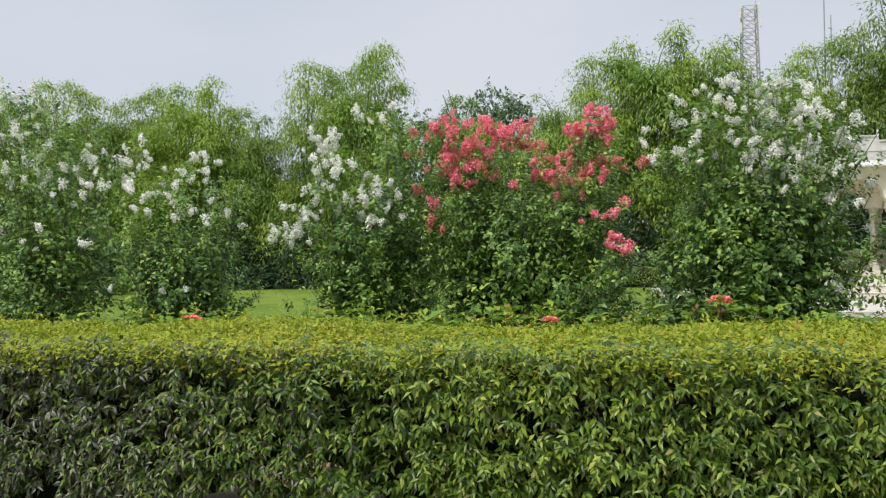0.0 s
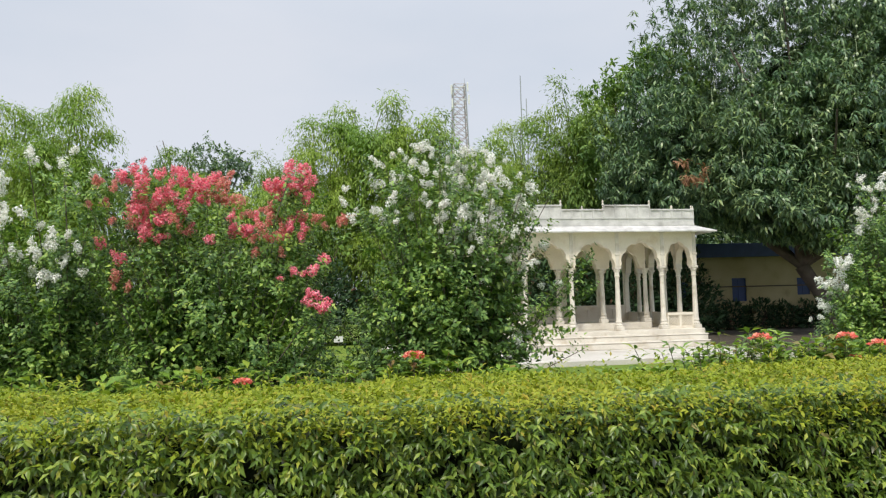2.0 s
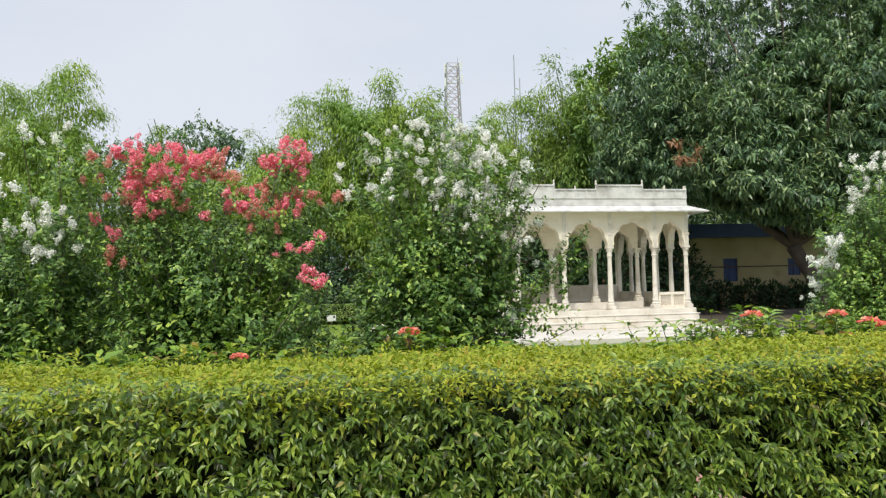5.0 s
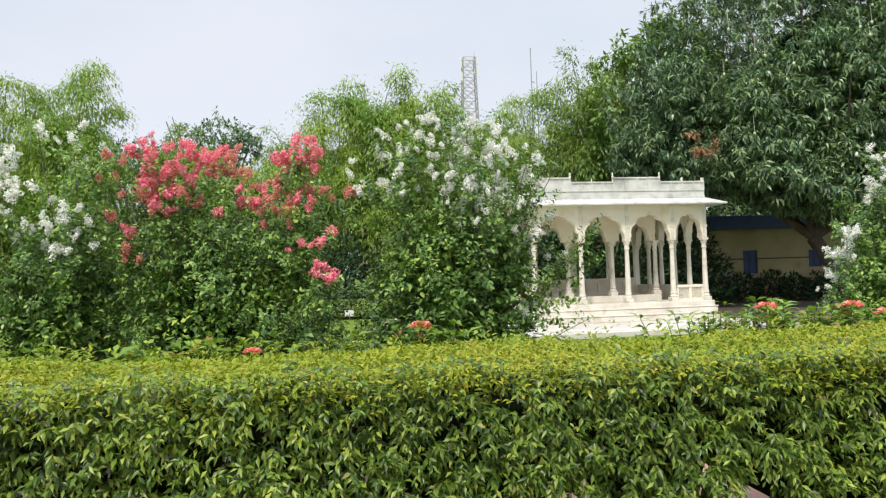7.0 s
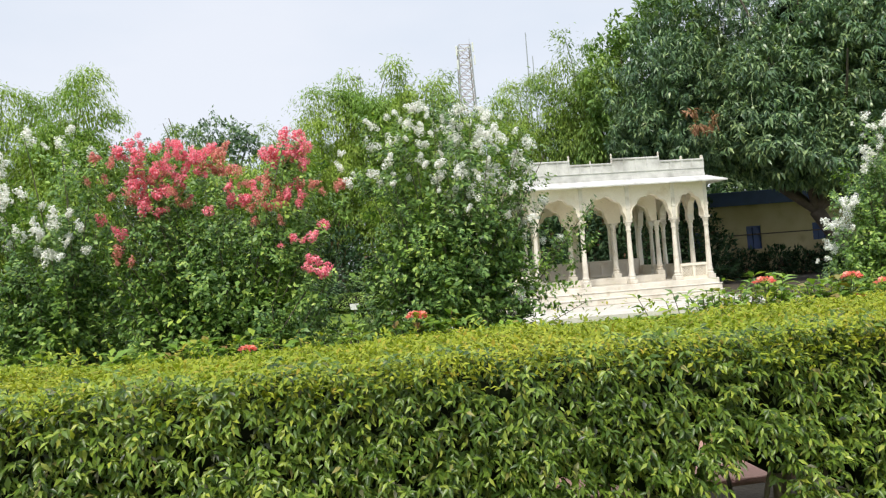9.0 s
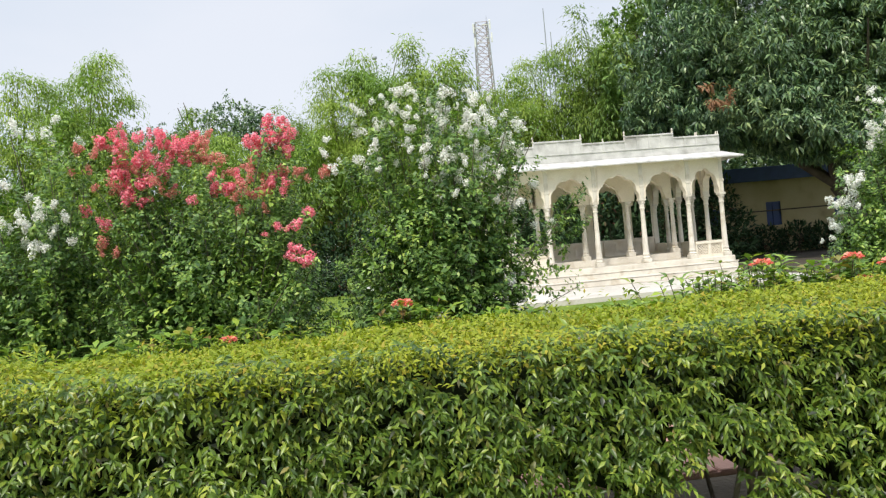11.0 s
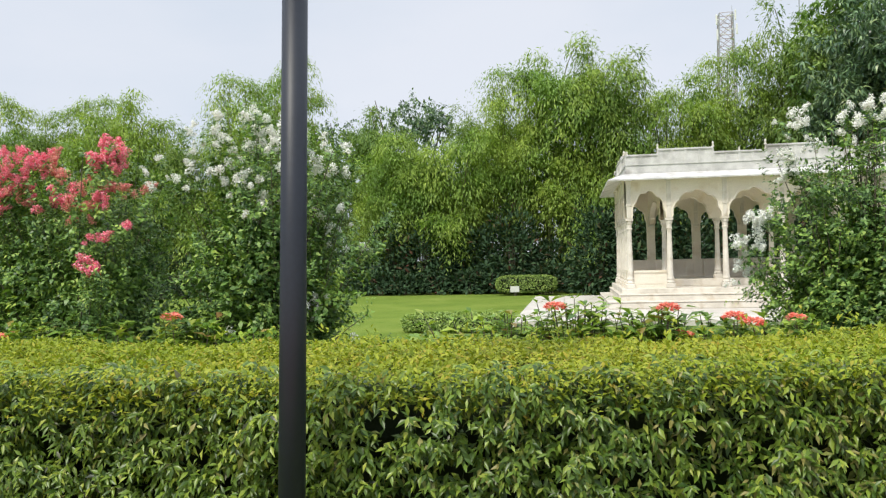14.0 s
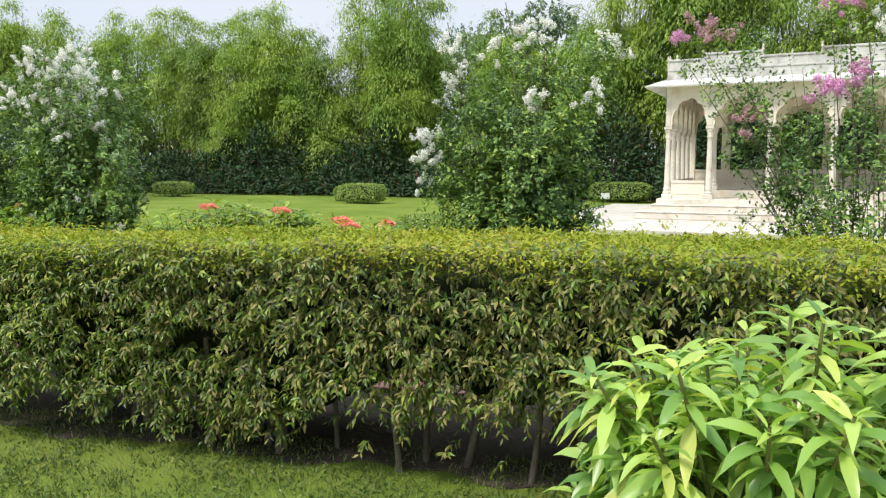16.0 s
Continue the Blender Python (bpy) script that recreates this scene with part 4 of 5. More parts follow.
flowering_shrub((-0.52, -14.15), 2.15, 0.72, 0.7, "dense crape myrtle shrub with big white flower heads", [(0.1, 2.65, 0.1), (0.66, 2.6, 0.07), (-0.3, 2.2, 0.18)], 210, 66,
                [(0.12, -0.2, 2.6, 0.11, 8, "white"), (0.66, 0.45, 2.58, 0.1, 9, "white"), (-0.6, -0.4, 2.15, 0.1, 6, "white"), (-0.85, -0.4, 1.75, 0.07, 5, "white"), (-0.95, -0.3, 1.5, 0.07, 6, "white"), (-1.0, -0.2, 1.2, 0.09, 4, "white"),
                 (0.35, -0.75, 2.0, 0.07, 4, "white"), (-0.35, -0.5, 2.4, 0.15, 5, "white"), (0.75, -0.4, 2.0, 0.1, 3, "white"), (-0.6, -0.4, 2.5, 0.08, 3, "white")], 17,
                extra=((-0.75, -0.3, 1.75, 0.1, 7), (-0.8, -0.25, 1.35, 0.12, 8), (-0.5, -0.3, 2.2, 0.12, 7), (0.6, -0.3, 2.2, 0.12, 6)), leaf=0.044)
flowering_shrub((2.3, -14.2), 2.3, 0.85, 0.7, "sparse crape myrtle shrub with mauve flower heads on arching stems", [(-0.1, 2.8, 0.2), (0.5, 2.7, 0.2), (-0.9, 2.55, 0.1)], 60, 60,
                [(-0.25, -0.3, 1.99, 0.07, 7, "mauve"), (-0.08, -0.3, 2.06, 0.06, 6, "mauve"), (-1.45, 0.0, 2.5, 0.04, 3, "mauve"), (-1.25, 0.0, 2.54, 0.08, 4, "faded"), (-1.05, 0.0, 2.5, 0.08, 4, "faded"),
                 (-0.2, 0.0, 2.75, 0.1, 5, "faded"), (-0.25, -0.1, 2.65, 0.07, 3, "mauve"), (-0.8, -0.2, 1.75, 0.06, 3, "faded"), (0.4, 0.0, 2.75, 0.15, 6, "mauve"), (0.0, 0.1, 2.5, 0.1, 4, "white")], 18, sparse=0.85,
                extra=((-1.25, 0.0, 2.5, 0.06, 5), (-0.9, 0.0, 2.2, 0.12, 8), (-0.9, -0.1, 1.5, 0.12, 6), (-0.6, 0.0, 1.9, 0.2, 8)), leaf=0.036)


# ---------- ixora and broad-leaved plants in the bed ----------
def flower_ball(name, n=70, r=0.055):
    a = unit(RNG.normal(0, 1, (n, 3)))
    a[:, 2] = np.abs(a[:, 2]) * 0.8
    s = RNG.uniform(0.02, 0.03, n)
    return leaf_mesh(name, a * r * RNG.uniform(0.7, 1.0, (n, 1)), a + RNG.normal(0, 0.4, (n, 3)), RNG.normal(0, 1, (n, 3)) + [0, 0, 1], s, s * 0.8, M_ORANGE, 0.1, 0.1)


BALLS = [flower_ball("flower", 80, 0.045), flower_ball("flower", 60, 0.036)]


def ixora(at, height, width, flowers, seed, leaf=0.13, label="leafy ixora bush with orange-red flower clusters"):
    rng = np.random.default_rng(seed)
    b = thing("ixora_bush", (at[0], at[1], 0.05), label, "bush", "ixora bushes in the bed")
    P, D, U, s, paths, radii, tops = [], [], [], [], [], [], []
    for k in range(58):
        e = np.array([rng.normal(0, width * 0.7), rng.normal(0, width * 0.45), height * rng.uniform(0.66, 1.0)])
        st = e * np.array([0.25, 0.25, 0.0])
        paths.append(np.linspace(st, e, 4) + np.array([at[0], at[1], 0.05]))
        radii.append(np.linspace(0.008, 0.003, 4))
        tops.append(e)
        for w in range(9):
            f = 1 - 0.075 * w
            q = st + (e - st) * f
            for j in range(3):
                a = w * 1.2 + j * 2.1 + rng.uniform(-0.4, 0.4)
                P.append(q)
                D.append((math.cos(a), math.sin(a), rng.uniform(-0.1, 0.9) - 0.08 * w))
                U.append((rng.normal(0, 0.2), rng.normal(0, 0.2), 1))
                s.append(leaf * rng.uniform(0.6, 1.2))
    P, D, U, s = np.array(P) + np.array([[at[0], at[1], 0.05]]), np.array(D), np.array(U), np.array(s)
    child("stem_growth", tube_mesh("stems", paths, radii, M_BARK, 4), b)["kind"] = "stuff"
    ob = child("foliage", leaf_mesh("foliage", P, D, U, s, s * 0.42, M_IXORA, 0.12, 0.22, True), b, "glossy yellow-green pointed leaves")
    ob["kind"] = "stuff"
    tops.sort(key=lambda e: -e[2] + 0.6 * e[1])
    for k in range(flowers):
        e = tops[k]
        child("flower", BALLS[k % 2], b, at=Matrix.Translation((e[0], e[1], e[2] + 0.015)) @ Matrix.Diagonal((1.35, 1.35, 0.9, 1)) @ Matrix.Scale(float(rng.uniform(0.8, 1.25)), 4))


k_ = 0
for x_, y_, h_, w_, f_ in ((-12, -16.1, 0.85, 0.3, 0), (-11.2, -16.1, 0.90, 0.3, 0), (-10.3, -16.1, 0.90, 0.3, 1), (-9.6, -16.1, 0.92, 0.25, 1), (-8.8, -16.1, 0.97, 0.3, 0), (-8, -16.2, 0.95, 0.28, 0), (-7.35, -16.2, 0.99, 0.3, 1),
                           (-6.7, -16.1, 0.99, 0.3, 0), (-5.95, -15.95, 1.02, 0.25, 1), (-5.2, -16.1, 0.93, 0.25, 0), (-4.6, -16, 0.79, 0.25, 0), (-3.95, -15.5, 0.82, 0.3, 0), (-3.4, -15.6, 1.04, 0.32, 0),
                           (-2.85, -15.5, 1.13, 0.32, 1), (-2.3, -15.5, 1.06, 0.3, 1), (-1.75, -15.3, 0.98, 0.3, 2), (-1.3, -15.3, 0.96, 0.28, 2), (-0.5, -15.5, 0.80, 0.25, 0), (0.3, -15.3, 0.78, 0.25, 0),
                           (1.1, -15.1, 0.80, 0.28, 0), (1.9, -15, 0.85, 0.28, 1), (2.7, -14.9, 0.85, 0.28, 0), (3.5, -14.7, 0.90, 0.3, 1)):
    k_ += 1
    ixora((x_, y_), h_, w_, f_, 100 + k_, 0.12 if k_ % 3 else 0.15, "leafy ixora bush with orange-red flower clusters" if f_ else "low broad-leaved bed plant without flowers")


# ---------- garden lamp ----------
def street_lamp(x, y):
    lp = thing("street_lamp", (x, y, 0), "dark grey iron garden lamp post with a round lantern", "lamp")
    bm = bmesh.new()
    lathe(bm, [(0.0, 0.11), (0.05, 0.11), (0.08, 0.075), (0.3, 0.062), (0.34, 0.07), (0.37, 0.056), (0.4, 0.046)], x, y, 20)
    part("base", bm, M_POST, lp, smooth=False)
    bm = bmesh.new()
    lathe(bm, [(0.38, 0.0455), (1.4, 0.0445), (2.66, 0.042)], x, y, 28)
    part("pole", bm, M_POST, lp, smooth=True)
    bm = bmesh.new()
    lathe(bm, [(2.64, 0.047), (2.66, 0.050), (2.675, 0.050), (2.68, 0.046), (2.76, 0.046), (2.80, 0.04), (2.83, 0.026), (2.88, 0.02)], x, y, 24)
    lathe(bm, [(2.66, 0.008), (2.672, 0.008)], x + 0.056, y, 8)
    part("collar", bm, M_POST, lp)
    up = 0.03
    for k in range(6):
        a = math.pi / 6 + k * math.pi / 3
        pts = []
        for t in np.linspace(0, 1, 10):
            r = 0.014 + 0.13 * math.sin(t * math.pi / 2)
            z = 2.775 + up + 0.08 * (1 - math.cos(t * math.pi / 2))
            pts.append((x + r * math.cos(a), y + r * math.sin(a), z))
        arm = child("bracket", tube_mesh("bracket", [pts], [np.full(10, 0.009)], M_POST, 6), lp)
        bm = bmesh.new()
        bmesh.ops.create_icosphere(bm, subdivisions=2, radius=0.018, matrix=Matrix.Translation((x + 0.158 * math.cos(a), y + 0.158 * math.sin(a), 2.838 + up)))
        part("knob", bm, M_POST, arm, smooth=True)
    bm = bmesh.new()
    lathe(bm, [(2.846 + up, 0.045), (2.85 + up, 0.10), (2.862 + up, 0.145), (2.885 + up, 0.162), (2.91 + up, 0.162), (2.918 + up, 0.148), (2.92 + up, 0.10)], x, y, 30)
    part("lantern_ring", bm, M_POST, lp)
    bm = bmesh.new()
    lathe(bm, [(2.922 + up, 0.142), (3.34 + up, 0.178), (3.36 + up, 0.15)], x, y, 6, math.pi / 6)
    glass = part("lantern_glass", bm, M_OPAL, lp, "opal white lantern panes")
    for k in range(6):
        a = math.pi / 6 + k * math.pi / 3
        pts = [(x + r * math.cos(a), y + r * math.sin(a), z + up) for r, z in ((0.15, 2.90), (0.165, 3.12), (0.184, 3.35))]
        child("lantern_rib", tube_mesh("lantern_rib", [pts], [np.full(3, 0.0095)], M_POST, 6), glass)
    bm = bmesh.new()
    lathe(bm, [(3.34 + up, 0.19), (3.38 + up, 0.20), (3.41 + up, 0.17), (3.50 + up, 0.09), (3.56 + up, 0.03), (3.61 + up, 0.02), (3.64 + up, 0.004)], x, y, 24)
    part("lantern_cap", bm, M_POST, lp, smooth=True)
    # the post leans a little
    lp.matrix_basis = Matrix.Translation((-0.046, 0, 0)) @ lp.matrix_basis @ Matrix.Rotation(radians(1.6), 4, "Y")


street_lamp(-3.556, -19.165)

# ---------- bamboo screen behind the lawn ----------
def bamboo_meshes(seed, height, width, material):
    """Culms and hanging leaf plumes of one clump about its own base."""
    rng = np.random.default_rng(seed)
    paths, radii, P, D, U = [], [], [], [], []
    culms = 24
    for k in range(culms):
        a = rng.uniform(0, 2 * math.pi)
        reach = width * rng.uniform(0.15, 1.0)
        h = height * (1.0 if k < 2 else rng.uniform(0.74, 0.97) if k < 13 else rng.uniform(0.4, 0.72))
        b = np.array([rng.normal(0, 0.45), rng.normal(0, 0.45), 0])
        tip = np.array([math.cos(a) * reach, math.sin(a) * reach, h * 0.95])
        t = np.linspace(0, 1, 9)[:, None]
        mid = np.array([b[0] * 0.7 + tip[0] * 0.2, b[1] * 0.7 + tip[1] * 0.2, h * 1.1])
        path = (1 - t) ** 2 * b + 2 * t * (1 - t) * mid + t ** 2 * tip
        paths.append(path)
        radii.append(np.linspace(0.04, 0.003, 9))
        # leafy pads, domed above and drooping at the rim
        m = 190
        u = (rng.uniform(0.55, 1.0, m) ** 0.8)[:, None]
        line = (1 - u) ** 2 * b + 2 * u * (1 - u) * mid + u ** 2 * tip
        swell = 0.09 + 0.5 * (1.06 - u) * (1 + 0.5 * np.sin(u * 40 + a * 7))
        off = rng.normal(0, 1, (m, 3)) * swell * np.array([[1, 1, 0.8]])
        P.append(line + off - np.array([[0, 0, 0.15]]) * np.abs(off[:, :1]))
        D.append(unit(off) * [1, 1, 0.3] + np.array([[math.cos(a) * 0.4, math.sin(a) * 0.4, -0.3]]) + rng.normal(0, 0.4, (m, 3)))
        U.append(rng.normal(0, 0.3, (m, 3)) + unit(off) * 0.5 + np.array([[0, 0, 0.9]]))
        for u in rng.uniform(0.3, 0.84, 6):
            c = (1 - u) ** 2 * b + 2 * u * (1 - u) * mid + u ** 2 * tip
            az = a + rng.normal(0, 0.9)
            R = rng.uniform(0.4, 0.6) if u > 0.75 else rng.uniform(0.55, 1.15)
            c = c + np.array([math.cos(az), math.sin(az), 0.0]) * R * 0.45
            m = int(190 * R)
            t2 = rng.uniform(0, 2 * math.pi, m)
            r = np.sqrt(rng.uniform(0, 1, m)) * (1 + 0.3 * np.sin(3 * t2 + az * 5))
            line = c + np.stack([np.cos(t2) * r * R, np.sin(t2) * r * R, R * (0.35 - 0.8 * r ** 1.6) + rng.normal(0, 0.12, m)], 1)
            P.append(line)
            D.append(np.stack([np.cos(t2) + rng.normal(0, 0.45, m), np.sin(t2) + rng.normal(0, 0.45, m), -0.25 - 0.75 * r + rng.normal(0, 0.25, m)], 1))
            U.append(np.stack([np.cos(t2) * r * 0.5 + rng.normal(0, 0.2, m), np.sin(t2) * r * 0.5 + rng.normal(0, 0.2, m), np.full(m, 1.0)], 1))
    P, D, U = np.concatenate(P), np.concatenate(D), np.concatenate(U)
    ok = P[:, 2] > 0.3
    P, D, U = P[ok], D[ok], U[ok]
    s = rng.uniform(0.12, 0.23, len(P))
    return tube_mesh("culms", paths, radii, M_CULM, 5), leaf_mesh("crown", P, D, U, s, s * 0.24, material, 0.05, 0.25, True)


def bamboo(seed, height, width, material, label):
    b = thing("bamboo_clump", (0, 0, 0), label, "bamboo", "bamboo screen behind the lawn")
    c, f = bamboo_meshes(seed, height, width, material)
    child("culm_growth", c, b, "slender bamboo culms")["kind"] = "stuff"
    ob = child("crown", f, b, "fine drooping yellow-green leaves")
    ob["kind"] = "stuff"
    return b


KINDS = [bamboo(31, 10.0, 2.4, M_BAMBOO, "tall arching bamboo clump with fine bright green leaves"),
         bamboo(32, 8.2, 2.6, M_BAMBOO, "broad bamboo clump with hanging bright leaves"),
         bamboo(33, 9.0, 2.2, M_BAMBOO_B, "dense bamboo clump with deeper green leaves"),
         bamboo(34, 6.0, 2.8, M_BAMBOO, "low spreading bamboo clump with pale green plumes")]
ROW = [(0, -7.6, 13.0, 0.98, 10), (1, -5.0, 13.2, 1.32, 80), (2, -3.3, 12.6, 1.14, 200), (1, -0.4, 12.5, 1.1, 140), (0, 2.2, 14.0, 1.0, 300), (2, 4.8, 13.0, 1.3, 60),
       (3, -4.2, 12.0, 0.95, 30), (3, -10.2, 12.2, 1.15, 200), (1, -12.9, 12.0, 0.86, 20), (0, -18.7, 12.2, 1.1, 120), (2, -14.6, 14.5, 0.98, 270), (3, -13.6, 12.0, 0.85, 310), (1, -19.0, 12.6, 1.02, 200), (0, -21.8, 13.0, 1.05, 50),
       (2, -24.6, 12.5, 0.9, 330), (3, -18.6, 12.0, 1.0, 130), (1, -27.4, 12.0, 1.18, 250), (0, -30.5, 13.0, 1.02, 170), (2, -33.6, 12.5, 1.05, 90), (0, -37.0, 13.5, 1.08, 0), (1, -41.5, 13.5, 1.32, 60),
       (3, -24.0, 11.6, 1.0, 70), (3, -30.0, 11.6, 1.05, 10), (2, -9.6, 15.5, 1.0, 15),
       (1, -45.0, 9.0, 1.36, 40), (3, -47.5, 5.5, 1.7, 100), (2, -50.0, 8.0, 1.3, 220)]
used = set()
for kind, x, y, s, turn in ROW:
    y += 1.3
    s *= 1.07
    m = pose(x, y, 0, 0, 0, turn) @ Matrix.Scale(s, 4)
    if kind in used:
        ob = copy_thing(KINDS[kind], pose(x, y, 0, 0, 0, turn))
        ob.scale = (s, s, s)
    else:
        used.add(kind)
        KINDS[kind].matrix_basis = m


# ---------- mango tree ----------
def rosette_crown(rng, centres, outs, per, leaf, droop=0.35):
    """Clusters of long leaves that hang outwards from each shoot end."""
    n = len(centres)
    P = np.repeat(centres, per, 0)
    O = np.repeat(outs, per, 0)
    a = rng.normal(0, 1, (n * per, 3))
    D = unit(a) * 0.9 + O * 0.45 + np.array([[0, 0, -0.55]])
    P = P + unit(D) * 0.03 + rng.normal(0, 0.05, P.shape)
    U = O * 0.5 + np.array([[0, 0, 1.0]]) + rng.normal(0, 0.3, P.shape)
    s = rng.uniform(0.7, 1.2, n * per) * leaf
    return P, D, U, s


def lumpy_shell(rng, n, centre, radii, lobes, depth=0.25, low=-1.0):
    """Points in the outer layer of a crown built up of rounded masses."""
    L = unit(rng.normal(0, 1, (lobes, 3)))
    L = L[L[:, 2] > low]
    LC = L * rng.uniform(0.55, 0.82, (len(L), 1))
    LR = rng.uniform(0.26, 0.46, len(L))
    pick = rng.integers(0, len(L), n)
    d = unit(rng.normal(0, 1, (n, 3)))
    d = np.where((d * LC[pick]).sum(1, keepdims=True) < -0.1, -d, d)
    r = LR[pick] * (1 - depth * rng.uniform(0, 1, n) ** 1.5)
    q = LC[pick] + d * r[:, None]
    return np.asarray(centre) + q * np.asarray(radii), unit(d + 0.4 * LC[pick])


def mango_tree():
    rng = np.random.default_rng(41)
    base = np.array([12.6, 6.2, 0.0])
    t = thing("mango_tree", tuple(base), "huge old mango tree with dense dark drooping leaves and pale fruit", "tree")
    fork = base + np.array([-1.25, 0.4, 2.7])
    paths = [np.array([base, base + [-0.2, 0.1, 0.7], base + [-0.7, 0.25, 1.7], fork])]
    radii = [np.array([0.40, 0.30, 0.26, 0.27])]
    for e in ((-7.0, 1.5, 8.0), (-4.5, -1.0, 11.0), (-1.0, 1.0, 13.5), (3.5, 0.0, 12.0), (6.5, -1.0, 8.5), (-2.0, -3.5, 8.0), (3.0, 4.0, 9.5), (-5.0, 3.5, 7.0), (1.5, -3.0, 7.5)):
        e = base + np.array(e)
        mid = fork * 0.5 + e * 0.5 + rng.normal(0, 0.5, 3)
        q = np.linspace(0, 1, 8)[:, None]
        paths.append((1 - q) ** 2 * fork + 2 * q * (1 - q) * mid + q ** 2 * e)
        radii.append(np.linspace(0.17, 0.025, 8))
    child("trunk", tube_mesh("trunk", paths, radii, M_BARK_D, 10), t, "dark leaning trunk and limbs")
    P, D, U, S = [], [], [], []
    core = bmesh.new()
    for n, c, r, lobes, low in ((3300, (14.4, 8.6, 10.6), (8.2, 5.4, 6.6), 90, -0.75), (900, (7.4, 8.4, 7.8), (3.7, 3.2, 3.3), 26, -0.8), (1300, (17.5, 6.0, 9.0), (6.5, 4.5, 5.2), 30, -0.8), (1000, (10.3, 6.2, 6.9), (4.6, 3.2, 3.0), 24, -0.8),
                                (900, (14.6, 4.6, 8.0), (4.8, 3.0, 3.8), 24, -0.85), (480, (6.4, 7.8, 6.2), (2.7, 2.4, 2.0), 16, -0.9), (700, (13.0, 5.6, 5.6), (6.0, 2.6, 1.6), 24, -0.9), (600, (10.6, 5.2, 5.2), (3.8, 1.9, 1.5), 18, -0.95), (800, (12.4, 4.4, 4.8), (4.6, 1.8, 1.4), 22, -0.95)):
        q, o = lumpy_shell(rng, n, c, r, lobes, 0.35, low)
        fill = unit(rng.normal(0, 1, (n // 2, 3)))
        q = np.concatenate([q, np.asarray(c) + [0, 0.5, 0] + fill * np.asarray(r) * rng.uniform(0.42, 0.82, (n // 2, 1))])
        o = np.concatenate([o, fill])
        a, b, u, s = rosette_crown(rng, q, o, 17, 0.31)
        P.append(a), D.append(b), U.append(u), S.append(s)
        # lump inside the crown: blocks sky, its black colour stands for inner shade
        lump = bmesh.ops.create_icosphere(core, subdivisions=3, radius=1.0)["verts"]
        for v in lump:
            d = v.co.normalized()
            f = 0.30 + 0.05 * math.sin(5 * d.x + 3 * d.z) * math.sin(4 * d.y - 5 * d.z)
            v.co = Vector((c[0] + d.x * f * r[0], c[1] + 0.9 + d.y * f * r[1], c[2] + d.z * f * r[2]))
    part("shade_core", core, M_SHADE_CORE, t, "near-black core that blocks sky and paints the inner shade of the crown")["kind"] = "stuff"
    P, D, U, S = (np.concatenate(v) for v in (P, D, U, S))
    ok = P[:, 2] > 3.0
    ob = child("crown", leaf_mesh("crown", P[ok], D[ok], U[ok], S[ok], S[ok] * 0.26, M_MANGO, 0.08, 0.3, True), t, "long dark green drooping leaves")
    ob["kind"] = "stuff"
    q, o = lumpy_shell(rng, 15, (6.2, 4.9, 6.25), (0.55, 0.35, 0.4), 5, 0.3)
    a, b, u, s = rosette_crown(rng, q, o, 12, 0.3)
    child("dry_leaves", leaf_mesh("dry_leaves", a, b, u, s, s * 0.25, M_MANGO_DRY, 0.08, 0.3, True), t, "withered brown leaves")
    # hanging fruit
    bm = bmesh.new()
    for _ in range(110):
        q, o = lumpy_shell(rng, 1, (12.5, 4.6, 8.6), (5.5, 3.4, 4.6), 24, 0.1, -0.7)
        p = q[0]
        drop = rng.uniform(0.2, 0.6)
        bmesh.ops.create_icosphere(bm, subdivisions=1, radius=0.055, matrix=Matrix.Translation((p[0], p[1] - 0.25, p[2] - drop)) @ Matrix.Diagonal((1, 1, 1.35, 1)))
        w = 0.006
        z0, z1 = p[2] - drop, p[2] + 0.15
        bm.faces.new([bm.verts.new(v) for v in ((p[0] - w, p[1] - 0.25, z0), (p[0] + w, p[1] - 0.25, z0), (p[0] + w, p[1] - 0.2, z1), (p[0] - w, p[1] - 0.2, z1))])
    ob = part("fruit", bm, M_FRUIT, t, "pale green hanging mangoes", True)
    ob["kind"] = "stuff"


mango_tree()


def round_tree(at, height, crown, label, material, seed, rosettes=900, leaf=0.26):
    rng = np.random.default_rng(seed)
    base = np.array([at[0], at[1], 0.0])
    t = thing("tree", tuple(base), label, "tree")
    fork = base + np.array([0.2, 0.1, height * 0.3])
    paths, radii = [np.array([base, base * 0.5 + fork * 0.5 + [0.1, 0, 0], fork])], [np.array([0.35, 0.27, 0.24])]
    for k in range(9):
        a = k * 0.7 + rng.uniform(-0.2, 0.2)
        e = base + np.array([math.cos(a) * crown[0] * 0.7, math.sin(a) * crown[1] * 0.7, height * rng.uniform(0.5, 0.95)])
        q = np.linspace(0, 1, 7)[:, None]
        mid = fork * 0.5 + e * 0.5 + rng.normal(0, 0.3, 3)
        paths.append((1 - q) ** 2 * fork + 2 * q * (1 - q) * mid + q ** 2 * e)
        radii.append(np.linspace(0.15, 0.02, 7))
    child("trunk", tube_mesh("trunk", paths, radii, M_BARK, 8), t, "brown trunk and limbs")
    q, o = lumpy_shell(rng, rosettes, (at[0], at[1], height * 0.66), crown, 46, 0.55, -0.8)
    a, b, u, s = rosette_crown(rng, q, o, 13, leaf)
    ob = child("crown", leaf_mesh("crown", a, b, u, s, s * 0.42, material, 0.08, 0.2, True), t, "loose leathery leaves with gaps of sky")
    ob["kind"] = "stuff"


